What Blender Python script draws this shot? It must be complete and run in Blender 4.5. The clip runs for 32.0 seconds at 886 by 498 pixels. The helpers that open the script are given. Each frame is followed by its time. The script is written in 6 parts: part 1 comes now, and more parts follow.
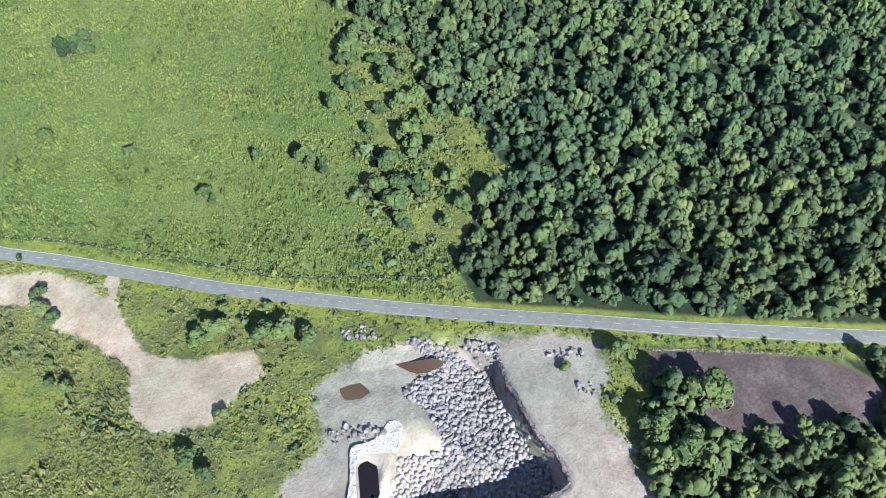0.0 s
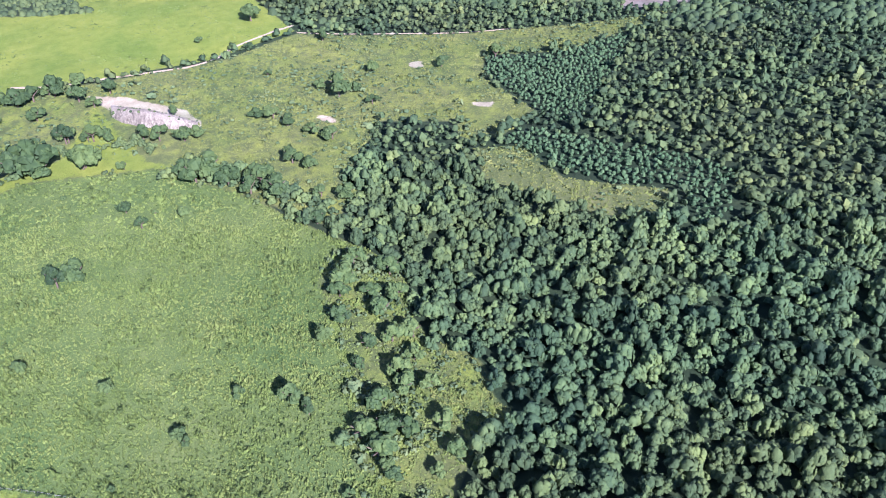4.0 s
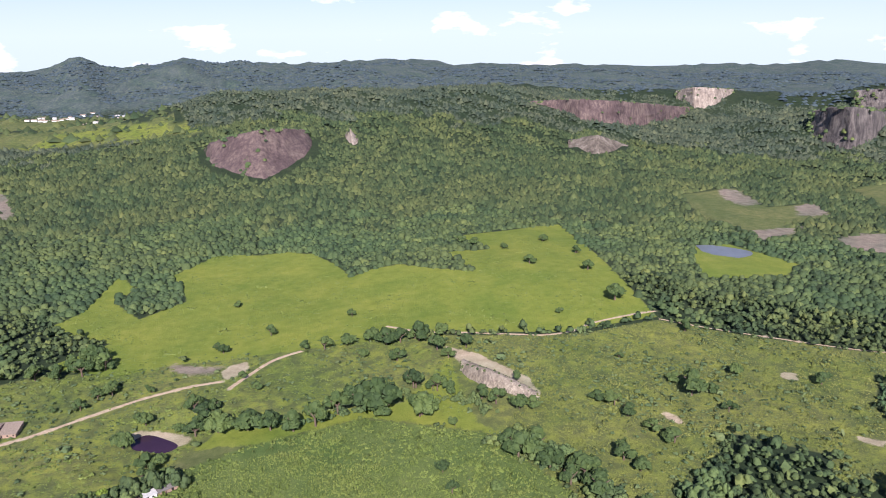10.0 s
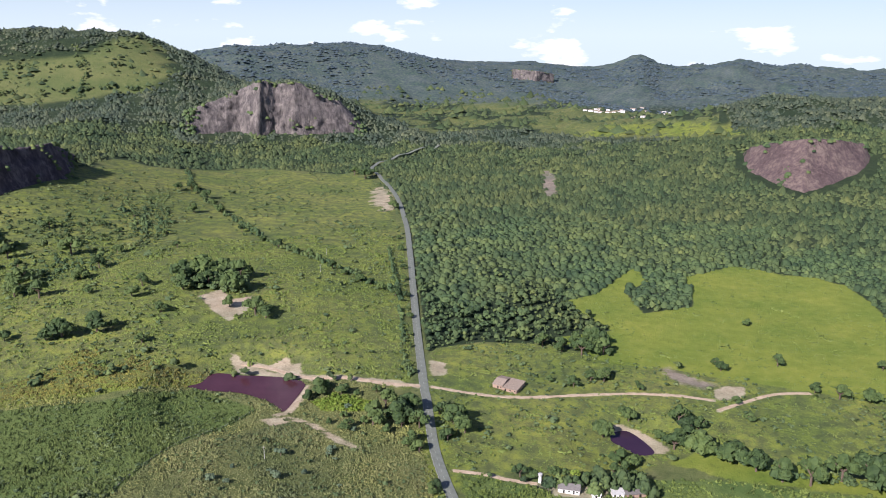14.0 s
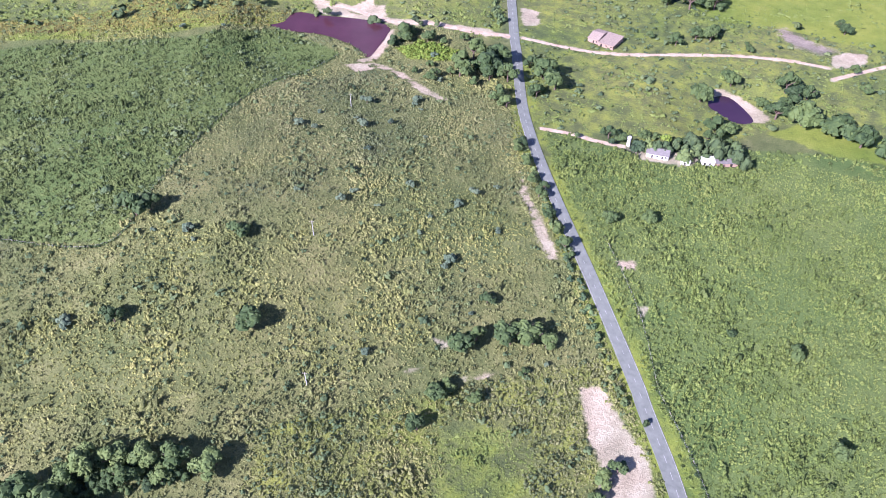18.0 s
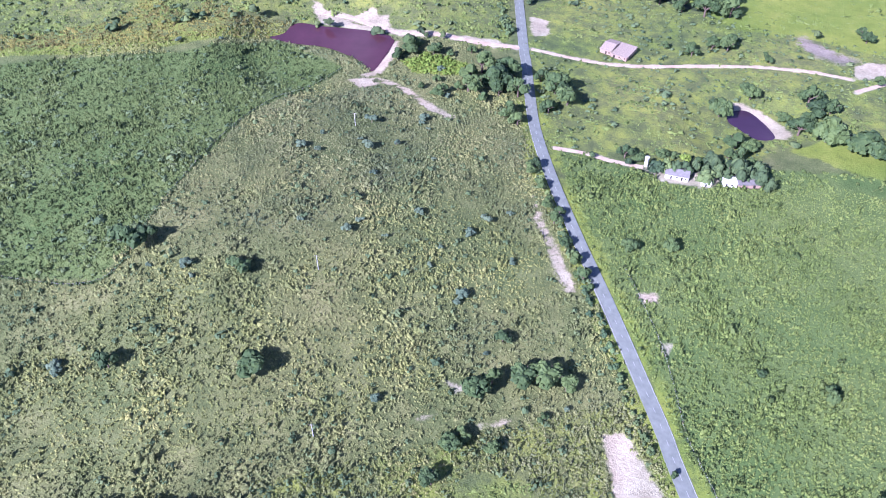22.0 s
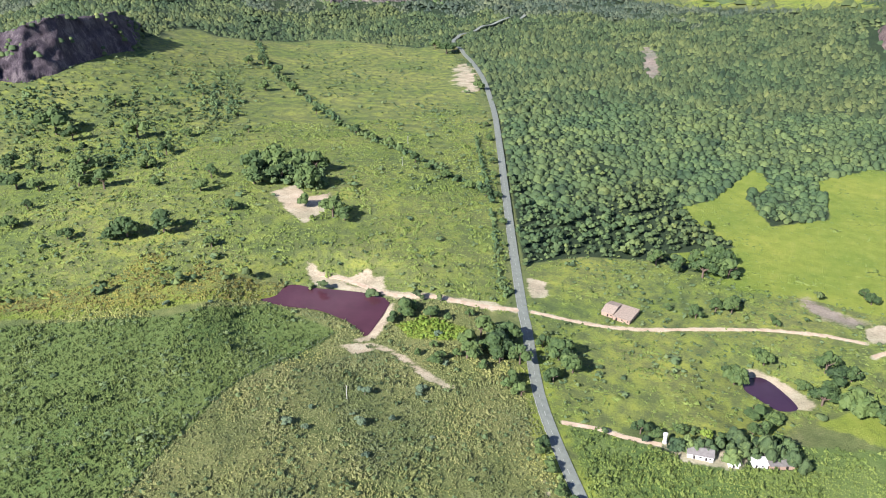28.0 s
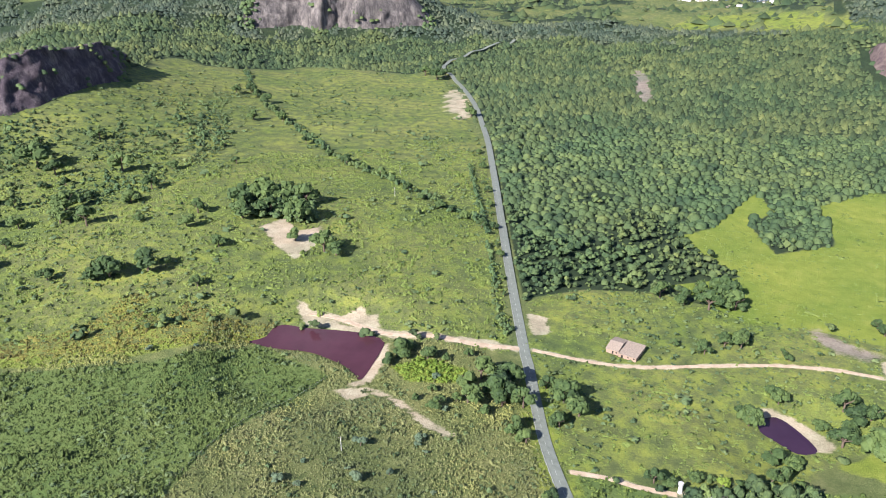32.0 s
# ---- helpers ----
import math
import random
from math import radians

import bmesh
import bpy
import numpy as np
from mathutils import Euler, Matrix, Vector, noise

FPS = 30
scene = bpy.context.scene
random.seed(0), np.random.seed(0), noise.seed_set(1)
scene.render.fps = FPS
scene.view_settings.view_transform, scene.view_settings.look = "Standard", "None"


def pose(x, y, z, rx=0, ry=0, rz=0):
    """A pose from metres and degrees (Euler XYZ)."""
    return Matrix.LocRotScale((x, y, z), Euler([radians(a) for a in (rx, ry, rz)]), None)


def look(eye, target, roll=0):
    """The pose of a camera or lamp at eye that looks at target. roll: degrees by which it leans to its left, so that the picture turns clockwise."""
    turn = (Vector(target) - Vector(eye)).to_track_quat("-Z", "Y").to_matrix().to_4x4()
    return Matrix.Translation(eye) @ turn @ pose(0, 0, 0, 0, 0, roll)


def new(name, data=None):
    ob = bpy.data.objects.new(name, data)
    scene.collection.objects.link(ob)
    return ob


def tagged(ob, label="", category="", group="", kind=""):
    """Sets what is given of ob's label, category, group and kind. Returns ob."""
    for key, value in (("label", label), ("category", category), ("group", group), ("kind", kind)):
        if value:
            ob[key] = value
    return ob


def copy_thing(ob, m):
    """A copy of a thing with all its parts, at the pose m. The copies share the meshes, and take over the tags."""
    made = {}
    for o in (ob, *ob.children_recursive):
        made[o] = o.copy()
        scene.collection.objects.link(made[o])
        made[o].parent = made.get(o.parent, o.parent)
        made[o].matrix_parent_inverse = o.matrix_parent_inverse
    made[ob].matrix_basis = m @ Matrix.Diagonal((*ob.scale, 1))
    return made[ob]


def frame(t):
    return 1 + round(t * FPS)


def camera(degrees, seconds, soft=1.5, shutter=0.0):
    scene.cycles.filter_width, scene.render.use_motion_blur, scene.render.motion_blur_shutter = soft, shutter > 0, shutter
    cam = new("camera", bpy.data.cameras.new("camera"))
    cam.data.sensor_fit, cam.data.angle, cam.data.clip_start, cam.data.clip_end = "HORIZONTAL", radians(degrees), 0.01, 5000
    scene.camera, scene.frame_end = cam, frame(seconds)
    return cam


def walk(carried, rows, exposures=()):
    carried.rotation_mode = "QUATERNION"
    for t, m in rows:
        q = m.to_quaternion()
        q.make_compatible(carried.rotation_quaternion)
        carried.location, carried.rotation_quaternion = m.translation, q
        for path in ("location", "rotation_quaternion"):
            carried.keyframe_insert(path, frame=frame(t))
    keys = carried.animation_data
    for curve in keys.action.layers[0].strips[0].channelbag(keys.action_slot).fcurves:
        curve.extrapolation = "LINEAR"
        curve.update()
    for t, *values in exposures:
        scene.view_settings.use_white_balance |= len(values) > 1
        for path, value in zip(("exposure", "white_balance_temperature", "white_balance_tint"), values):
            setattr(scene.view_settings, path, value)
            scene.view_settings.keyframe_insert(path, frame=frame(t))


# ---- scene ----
cam = camera(60.32, 32.0, 1.0)
# seconds, eye x y z, heading to the left of +y, tilt above level, lean
PATH = [
    (0, 0.04, 0.04, 279.85, -48.388, -50.672, 0.084),
    (0.5, 2.73, 2.22, 280.11, -48.390, -48.860, 0.163),
    (1, 5.44, 4.19, 280.10, -48.441, -47.413, 0.240),
    (1.5, 8.19, 5.97, 279.89, -48.450, -45.123, 0.269),
    (2, 11.12, 7.76, 279.59, -48.425, -42.380, 0.278),
    (2.5, 14.23, 9.60, 279.46, -48.384, -40.551, 0.196),
    (3, 17.24, 11.40, 279.47, -48.314, -38.802, 0.222),
    (3.5, 20.15, 13.22, 279.44, -48.261, -37.009, 0.215),
    (5.5, 30.58, 20.46, 278.80, -48.148, -32.569, 0.167),
    (6, 33.31, 22.27, 278.79, -48.176, -30.793, 0.192),
    (6.5, 36.22, 23.95, 279.04, -48.183, -29.607, 0.116),
    (7, 38.98, 25.68, 279.27, -48.193, -29.078, 0.090),
    (7.5, 41.43, 27.42, 279.42, -48.168, -27.870, 0.168),
    (8, 43.64, 29.40, 279.27, -48.207, -26.492, 0.105),
    (8.5, 45.99, 32.04, 278.76, -48.203, -25.023, 0.232),
    (9, 48.64, 35.73, 277.69, -48.446, -20.510, 0.352),
    (9.5, 51.41, 40.40, 276.45, -42.440, -17.622, 0.061),
    (10, 53.70, 45.45, 275.42, -19.781, -15.823, -0.535),
    (10.5, 55.68, 49.60, 274.74, -16.352, -15.679, -0.473),
    (11, 57.11, 53.35, 274.06, -15.748, -15.685, -0.345),
    (11.5, 57.55, 57.44, 273.36, -15.137, -15.662, -0.202),
    (12, 57.31, 62.04, 272.64, -3.950, -15.649, 0.037),
    (12.5, 56.65, 66.25, 272.03, 12.954, -15.595, 0.134),
    (13, 55.49, 69.66, 271.60, 14.208, -15.624, 0.138),
    (13.5, 53.88, 72.72, 270.95, 15.955, -15.679, 0.301),
    (14, 51.80, 75.55, 270.44, 18.943, -15.727, 0.486),
    (14.5, 49.54, 78.21, 270.19, 20.866, -15.795, 0.665),
    (16.5, 41.42, 88.06, 269.92, 25.385, -18.424, 1.123),
    (17, 40.11, 89.72, 269.60, 25.556, -23.084, 0.912),
    (17.5, 39.33, 91.18, 269.18, 25.184, -36.506, 0.574),
    (18, 38.35, 93.21, 268.70, 25.392, -42.373, 0.287),
    (18.5, 36.86, 95.71, 268.41, 25.479, -44.782, 0.134),
    (19, 34.94, 98.59, 268.34, 25.597, -45.900, 0.020),
    (19.5, 33.00, 101.46, 268.49, 25.662, -46.119, 0.032),
    (20, 31.05, 104.31, 268.86, 25.712, -46.233, 0.072),
    (20.5, 28.95, 107.21, 269.22, 25.717, -46.350, 0.019),
    (21, 26.67, 110.13, 269.42, 25.688, -45.948, -0.133),
    (21.5, 24.05, 113.07, 269.43, 25.510, -44.381, -0.201),
    (22, 21.15, 116.16, 269.57, 25.385, -42.913, -0.097),
    (22.5, 18.04, 119.47, 269.74, 25.000, -33.137, 0.119),
    (23, 15.33, 122.63, 269.73, 24.938, -29.006, 0.280),
    (23.5, 13.20, 125.38, 269.63, 24.815, -26.873, 0.307),
    (24, 11.57, 127.95, 269.51, 24.743, -25.895, 0.269),
    (24.5, 10.18, 130.44, 269.40, 24.730, -25.745, 0.281),
    (25, 8.96, 133.10, 269.37, 24.739, -25.700, 0.307),
    (25.5, 7.55, 135.75, 269.36, 24.721, -25.660, 0.287),
    (27.5, 1.05, 146.02, 269.08, 24.453, -25.492, 0.303),
    (28, -0.58, 148.57, 268.98, 24.369, -25.422, 0.297),
    (28.5, -2.24, 151.27, 268.85, 24.310, -25.373, 0.270),
    (29, -3.87, 153.96, 268.79, 24.210, -25.337, 0.285),
    (29.5, -5.37, 156.51, 268.81, 24.157, -25.273, 0.209),
    (30, -6.86, 158.97, 268.74, 24.081, -25.233, 0.242),
    (30.5, -8.27, 161.42, 268.57, 24.053, -25.163, 0.168),
    (31, -9.83, 163.90, 268.41, 23.982, -25.108, 0.176),
    (31.5, -11.54, 166.36, 268.25, 23.870, -25.004, 0.031),
    (32, -13.37, 168.84, 268.16, 23.662, -23.722, -0.307),
]


def aim(x, y, z, yaw, tilt, lean):
    a, b = radians(yaw), radians(tilt)
    ahead = Vector((-math.sin(a) * math.cos(b), math.cos(a) * math.cos(b), math.sin(b)))
    return look((x, y, z), Vector((x, y, z)) + 100 * ahead, lean)

EXPOSURES = [(0, 1.17, 5650, 17), (3, 1.35, 5250, 28), (6, 1.41, 5500, 38), (8, 1.28, 5750, 32), (9, 1.03, 5700, 26), (10, 0.64, 6200, 23), (12, 0.58, 6200, 21), (14.5, 0.56, 6200, 21), (17, 0.76, 6050, 20), (18, 1.3, 5500, 40), (19, 1.3, 5200, 44), (20, 1.32, 5080, 46),
             (22, 1.37, 5050, 41), (23, 1.2, 5300, 16), (25, 1.2, 6100, 17), (28, 1.18, 6150, 15), (32, 1.14, 6150, 15)]
walk(cam, [(t, aim(*row)) for t, *row in PATH], EXPOSURES)

# ---- light: afternoon sun behind the camera's right shoulder, scattered cumulus ----
SUN_WAY = Vector((0.33, 0.944, -0.68)).normalized()  # the way the light goes
sun = new("sun", bpy.data.lights.new("sun", "SUN"))
sun.data.energy, sun.data.angle, sun.data.color = 5.0, radians(0.55), (1.0, 0.95, 0.88)
sun.matrix_world = look((-90, -290, 400), Vector((-90, -290, 400)) + 100 * SUN_WAY)

world = bpy.data.worlds.new("sky")
scene.world = world
world.use_nodes = True
wn, wl = world.node_tree.nodes, world.node_tree.links
background = wn["Background"]
sky = wn.new("ShaderNodeTexSky")
sky.sky_type, sky.sun_disc = "NISHITA", False
sky.sun_elevation, sky.sun_rotation = radians(34), math.atan2(-0.33, -0.944)
sky.altitude, sky.air_density, sky.dust_density, sky.ozone_density = 600, 1.0, 0.2, 2.0
tinted = wn.new("ShaderNodeMix")
tinted.data_type, tinted.blend_type = "RGBA", "MULTIPLY"
tinted.inputs["Factor"].default_value, tinted.inputs["B"].default_value = 1.0, (0.5, 0.69, 1.02, 1)
where = wn.new("ShaderNodeTexCoord")
squash = wn.new("ShaderNodeMapping")
squash.inputs["Scale"].default_value = (8, 8, 24)
puff = wn.new("ShaderNodeTexNoise")
puff.inputs["Scale"].default_value, puff.inputs["Detail"].default_value, puff.inputs["Roughness"].default_value = 1.0, 7.0, 0.55
cut = wn.new("ShaderNodeValToRGB")
cut.color_ramp.elements[0].position, cut.color_ramp.elements[1].position = 0.57, 0.63
clouded = wn.new("ShaderNodeMix")
clouded.data_type = "RGBA"
clouded.inputs["B"].default_value = (15, 15.3, 16, 1)
wl.new(where.outputs["Generated"], squash.inputs["Vector"])
wl.new(squash.outputs["Vector"], puff.inputs["Vector"])
wl.new(puff.outputs["Fac"], cut.inputs["Fac"])
wl.new(cut.outputs["Color"], clouded.inputs["Factor"])
wl.new(sky.outputs["Color"], tinted.inputs["A"])
pale = wn.new("ShaderNodeMix")
pale.data_type = "RGBA"
pale.inputs["B"].default_value = (10.6, 12.6, 13.3, 1)
split_ = wn.new("ShaderNodeSeparateXYZ")
low = wn.new("ShaderNodeMapRange")
low.inputs["From Min"].default_value, low.inputs["From Max"].default_value = 0.2, 0.0
low.inputs["To Min"].default_value, low.inputs["To Max"].default_value = 0.0, 0.8
wl.new(where.outputs["Generated"], split_.inputs["Vector"])
wl.new(split_.outputs["Z"], low.inputs["Value"])
wl.new(low.outputs["Result"], pale.inputs["Factor"])
wl.new(tinted.outputs["Result"], pale.inputs["A"])
wl.new(pale.outputs["Result"], clouded.inputs["A"])
wl.new(clouded.outputs["Result"], background.inputs["Color"])
background.inputs["Strength"].default_value = 0.056

# ---- materials ----
def nodes(name, rough=0.8):
    m = bpy.data.materials.new(name)
    m.use_nodes = True
    b = m.node_tree.nodes["Principled BSDF"]
    b.inputs["Roughness"].default_value = rough
    b.inputs["Specular IOR Level"].default_value = 0.25
    return m, m.node_tree.nodes, m.node_tree.links, b


def noise_node(n, l, scale, detail=5.0, rough=0.6, vector=None, stretch=None):
    t = n.new("ShaderNodeTexNoise")
    t.inputs["Scale"].default_value, t.inputs["Detail"].default_value, t.inputs["Roughness"].default_value = scale, detail, rough
    if vector is None:
        vector = n.new("ShaderNodeTexCoord").outputs["Object"]
    if stretch:
        mp = n.new("ShaderNodeMapping")
        mp.inputs["Scale"].default_value = stretch
        l.new(vector, mp.inputs["Vector"])
        vector = mp.outputs["Vector"]
    l.new(vector, t.inputs["Vector"])
    return t.outputs["Fac"]


def ramp(n, l, fac, stops):
    r = n.new("ShaderNodeValToRGB")
    e = r.color_ramp.elements
    while len(e) < len(stops):
        e.new(0.5)
    for k, (at, colour) in zip(e, stops):
        k.position, k.color = at, (*colour, 1)
    l.new(fac, r.inputs["Fac"])
    return r.outputs["Color"]


def blend(n, l, fac, a, b, how="MIX"):
    m = n.new("ShaderNodeMix")
    m.data_type, m.blend_type = "RGBA", how
    for socket, v in ((m.inputs["Factor"], fac), (m.inputs["A"], a), (m.inputs["B"], b)):
        if isinstance(v, (float, int)):
            socket.default_value = v
        elif isinstance(v, tuple):
            socket.default_value = (*v, 1)
        else:
            l.new(v, socket)
    return m.outputs["Result"]


def sums(n, l, how, a, b, clamp=False):
    m = n.new("ShaderNodeMath")
    m.operation, m.use_clamp = how, clamp
    for k, v in enumerate((a, b)):
        if isinstance(v, (float, int)):
            m.inputs[k].default_value = v
        else:
            l.new(v, m.inputs[k])
    return m.outputs["Value"]


def relief(n, l, b, fac, depth, strength=0.6):
    p = n.new("ShaderNodeBump")
    p.inputs["Strength"].default_value, p.inputs["Distance"].default_value = strength, depth
    l.new(fac, p.inputs["Height"])
    l.new(p.outputs["Normal"], b.inputs["Normal"])


def attribute(n, name):
    a = n.new("ShaderNodeAttribute")
    a.attribute_name = name
    return a.outputs["Fac"]


def leaf_material(name, dark, mid, light, rough=0.75, other=None, grain=0.0):
    """Leaves in a run of greens by plant and tuft; other: a second run of greens that takes over in wide patches."""
    m, n, l, b = nodes(name, rough)
    isle = n.new("ShaderNodeNewGeometry").outputs["Random Per Island"]
    tint = attribute(n, "tint")
    fine = noise_node(n, l, 1.6, 3.0)
    mixed = sums(n, l, "ADD", sums(n, l, "MULTIPLY", tint, 0.55), sums(n, l, "MULTIPLY", isle, 0.25))
    mixed = sums(n, l, "ADD", mixed, sums(n, l, "MULTIPLY", fine, 0.3))
    if grain:
        mixed = sums(n, l, "ADD", mixed, sums(n, l, "MULTIPLY", sums(n, l, "SUBTRACT", noise_node(n, l, 3.2, 2.0, 0.6), 0.5), grain))
    colour = ramp(n, l, mixed, [(0.15, dark), (0.5, mid), (0.9, light)])
    if other:
        patch = ramp(n, l, noise_node(n, l, 0.006, 5.0, 0.62), [(0.42, (0, 0, 0)), (0.58, (1, 1, 1))])
        colour = blend(n, l, patch, colour, ramp(n, l, mixed, [(0.15, other[0]), (0.5, other[1]), (0.9, other[2])]))
        stand = ramp(n, l, noise_node(n, l, 0.022, 4.0, 0.6), [(0.35, (0.66, 0.72, 0.78)), (0.65, (1.28, 1.2, 1.12))])
        colour = blend(n, l, 1.0, colour, stand, "MULTIPLY")
    l.new(colour, b.inputs["Base Color"])
    relief(n, l, b, noise_node(n, l, 1.9, 5.0, 0.7), 0.5, 0.9)
    return m


def plain_material(name, a, c, scale=3.0, rough=0.8, depth=0.05, metal=0.0):
    m, n, l, b = nodes(name, rough)
    l.new(ramp(n, l, noise_node(n, l, scale), [(0.3, a), (0.7, c)]), b.inputs["Base Color"])
    b.inputs["Metallic"].default_value = metal
    relief(n, l, b, noise_node(n, l, scale * 6, 4.0), depth)
    return m


FOREST_LEAF = leaf_material("forest_leaf", (0.026, 0.054, 0.028), (0.06, 0.108, 0.046), (0.13, 0.194, 0.065),
                            other=((0.036, 0.062, 0.027), (0.082, 0.12, 0.043), (0.158, 0.205, 0.06)), grain=0.6)
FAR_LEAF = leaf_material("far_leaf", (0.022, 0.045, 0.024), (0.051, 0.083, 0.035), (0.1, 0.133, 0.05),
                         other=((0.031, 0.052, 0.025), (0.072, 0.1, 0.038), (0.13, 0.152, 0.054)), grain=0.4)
HILL_LEAF = leaf_material("hill_leaf", (0.025, 0.05, 0.025), (0.059, 0.1, 0.04), (0.118, 0.165, 0.056),
                          other=((0.031, 0.052, 0.024), (0.078, 0.112, 0.04), (0.15, 0.18, 0.056)), grain=0.5)
# blue-grey haze is put into the leaf colour of the skyline ranges
RANGE_HAZE_LEAF = leaf_material("range_haze_leaf", (0.042, 0.066, 0.08), (0.061, 0.091, 0.106), (0.088, 0.12, 0.124))
# leaf greens mixed with blue-grey: painted haze, half way to the ranges
FAR_HAZE_LEAF = leaf_material("far_haze_leaf", (0.027, 0.047, 0.034), (0.055, 0.081, 0.054), (0.1, 0.126, 0.074),
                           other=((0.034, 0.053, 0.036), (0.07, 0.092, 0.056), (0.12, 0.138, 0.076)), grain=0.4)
TREE_LEAF = leaf_material("tree_leaf", (0.02, 0.04, 0.016), (0.047, 0.08, 0.026), (0.1, 0.143, 0.041), grain=0.5)
SHRUB_LEAF = leaf_material("shrub_leaf", (0.042, 0.075, 0.036), (0.09, 0.135, 0.055), (0.17, 0.21, 0.08))
GRASS_BLADE = leaf_material("grass_blade", (0.08, 0.122, 0.027), (0.142, 0.198, 0.042), (0.22, 0.264, 0.068), grain=0.9)
RISE_BLADE = leaf_material("rise_blade", (0.046, 0.078, 0.019), (0.082, 0.121, 0.03), (0.135, 0.17, 0.048), grain=0.9)
VALE_BLADE = leaf_material("vale_blade", (0.09, 0.122, 0.027), (0.158, 0.19, 0.043), (0.24, 0.252, 0.075), grain=0.9)
BRUSH_BLADE = leaf_material("brush_blade", (0.1, 0.123, 0.036), (0.2, 0.228, 0.064), (0.31, 0.315, 0.11), other=((0.08, 0.108, 0.046), (0.158, 0.182, 0.07), (0.25, 0.26, 0.108)), grain=1.0)
BRIGHT_LEAF = leaf_material("bright_leaf", (0.08, 0.13, 0.017), (0.13, 0.2, 0.026), (0.2, 0.265, 0.045))
BARK = plain_material("bark", (0.09, 0.056, 0.045), (0.2, 0.16, 0.12), 2.0, 0.9, 0.05)
ASPHALT = plain_material("asphalt", (0.14, 0.156, 0.13), (0.202, 0.22, 0.186), 0.35, 0.85, 0.01)
PAINT = plain_material("road_paint", (0.27, 0.27, 0.25), (0.46, 0.46, 0.43), 1.2, 0.6, 0.004)


def ground_material():
    m, n, l, b = nodes("ground_cover", 0.9)
    big, mid_, fine = noise_node(n, l, 0.012, 5.0), noise_node(n, l, 0.09, 6.0), noise_node(n, l, 0.7, 5.0, 0.7)
    wobble = sums(n, l, "SUBTRACT", sums(n, l, "ADD", sums(n, l, "MULTIPLY", mid_, 0.7), sums(n, l, "MULTIPLY", fine, 0.3)), 0.5)

    def mask(name, spread=1.1, soft=0.16):
        v = sums(n, l, "ADD", attribute(n, name), sums(n, l, "MULTIPLY", wobble, spread))
        return sums(n, l, "DIVIDE", sums(n, l, "SUBTRACT", v, 0.5 - soft / 2), soft, True)

    def tone(a, c, e, f=fine):
        v = sums(n, l, "ADD", sums(n, l, "MULTIPLY", mid_, 0.55), sums(n, l, "MULTIPLY", f, 0.45))
        return ramp(n, l, v, [(0.3, a), (0.5, c), (0.7, e)])

    scrub = tone((0.06, 0.082, 0.03), (0.12, 0.145, 0.05), (0.2, 0.205, 0.09))
    # floor colour darkened to stand for shade in the gaps between crowns
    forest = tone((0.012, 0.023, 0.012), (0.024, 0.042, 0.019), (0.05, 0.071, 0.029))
    lush = tone((0.12, 0.165, 0.024), (0.178, 0.225, 0.036), (0.245, 0.272, 0.06))
    meadow = tone((0.066, 0.105, 0.03), (0.108, 0.157, 0.045), (0.155, 0.2, 0.065))
    dry = tone((0.07, 0.086, 0.03), (0.135, 0.154, 0.053), (0.23, 0.236, 0.098))
    dust = tone((0.25, 0.223, 0.168), (0.4, 0.362, 0.282), (0.54, 0.495, 0.405))
    bare = tone((0.2, 0.172, 0.115), (0.37, 0.322, 0.228), (0.53, 0.475, 0.358))
    stone = tone((0.15, 0.138, 0.11), (0.285, 0.266, 0.218), (0.41, 0.388, 0.325))
    slab = tone((0.12, 0.104, 0.084), (0.225, 0.196, 0.158), (0.34, 0.305, 0.25))
    # blue-grey ground colour that paints haze over land far off
    range_haze = tone((0.044, 0.067, 0.077), (0.072, 0.102, 0.1), (0.135, 0.17, 0.115), mid_)
    earth = tone((0.05, 0.037, 0.037), (0.095, 0.075, 0.07), (0.19, 0.165, 0.15))
    colour = scrub
    for name, tint in (("meadow", meadow), ("dry", dry), ("lush", lush), ("woods", forest), ("range", range_haze), ("earth", earth), ("stone", stone), ("slab", slab), ("dust", dust), ("bare", bare)):
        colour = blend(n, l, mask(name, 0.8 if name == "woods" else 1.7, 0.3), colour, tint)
    patch = ramp(n, l, big, [(0.35, (0.74, 0.84, 0.76)), (0.65, (1.2, 1.1, 1.08))])
    l.new(blend(n, l, 1.0, colour, patch, "MULTIPLY"), b.inputs["Base Color"])
    relief(n, l, b, sums(n, l, "ADD", fine, sums(n, l, "MULTIPLY", noise_node(n, l, 2.5, 4.0), 0.5)), 0.8, 0.7)
    return m


GROUND = ground_material()


# ---- the lie of the land ----
def hill(x, y, cx, cy, s, h):
    return h * np.exp(-((x - cx) ** 2 + (y - cy) ** 2) / (2.0 * s * s))


def ridge(x, y, ax, ay, bx, by, s, h):
    ux, uy = bx - ax, by - ay
    k = np.clip(((x - ax) * ux + (y - ay) * uy) / (ux * ux + uy * uy), 0, 1)
    d2 = (x - ax - k * ux) ** 2 + (y - ay - k * uy) ** 2
    return h * np.exp(-d2 / (2.0 * s * s))


def rise(v, a, b):
    k = np.clip((v - a) / (b - a), 0, 1)
    return k * k * (3 - 2 * k)


def swell(x, y):
    """Rolling unevenness, about -1 to 1."""
    return (np.sin(x / 83 + 1.3 * np.sin(y / 131)) * np.cos(y / 97 + np.sin(x / 171)) * 0.6
            + np.sin(x / 37 + y / 53 + 1.7) * 0.25 + np.cos(x / 29 - y / 41) * 0.15)


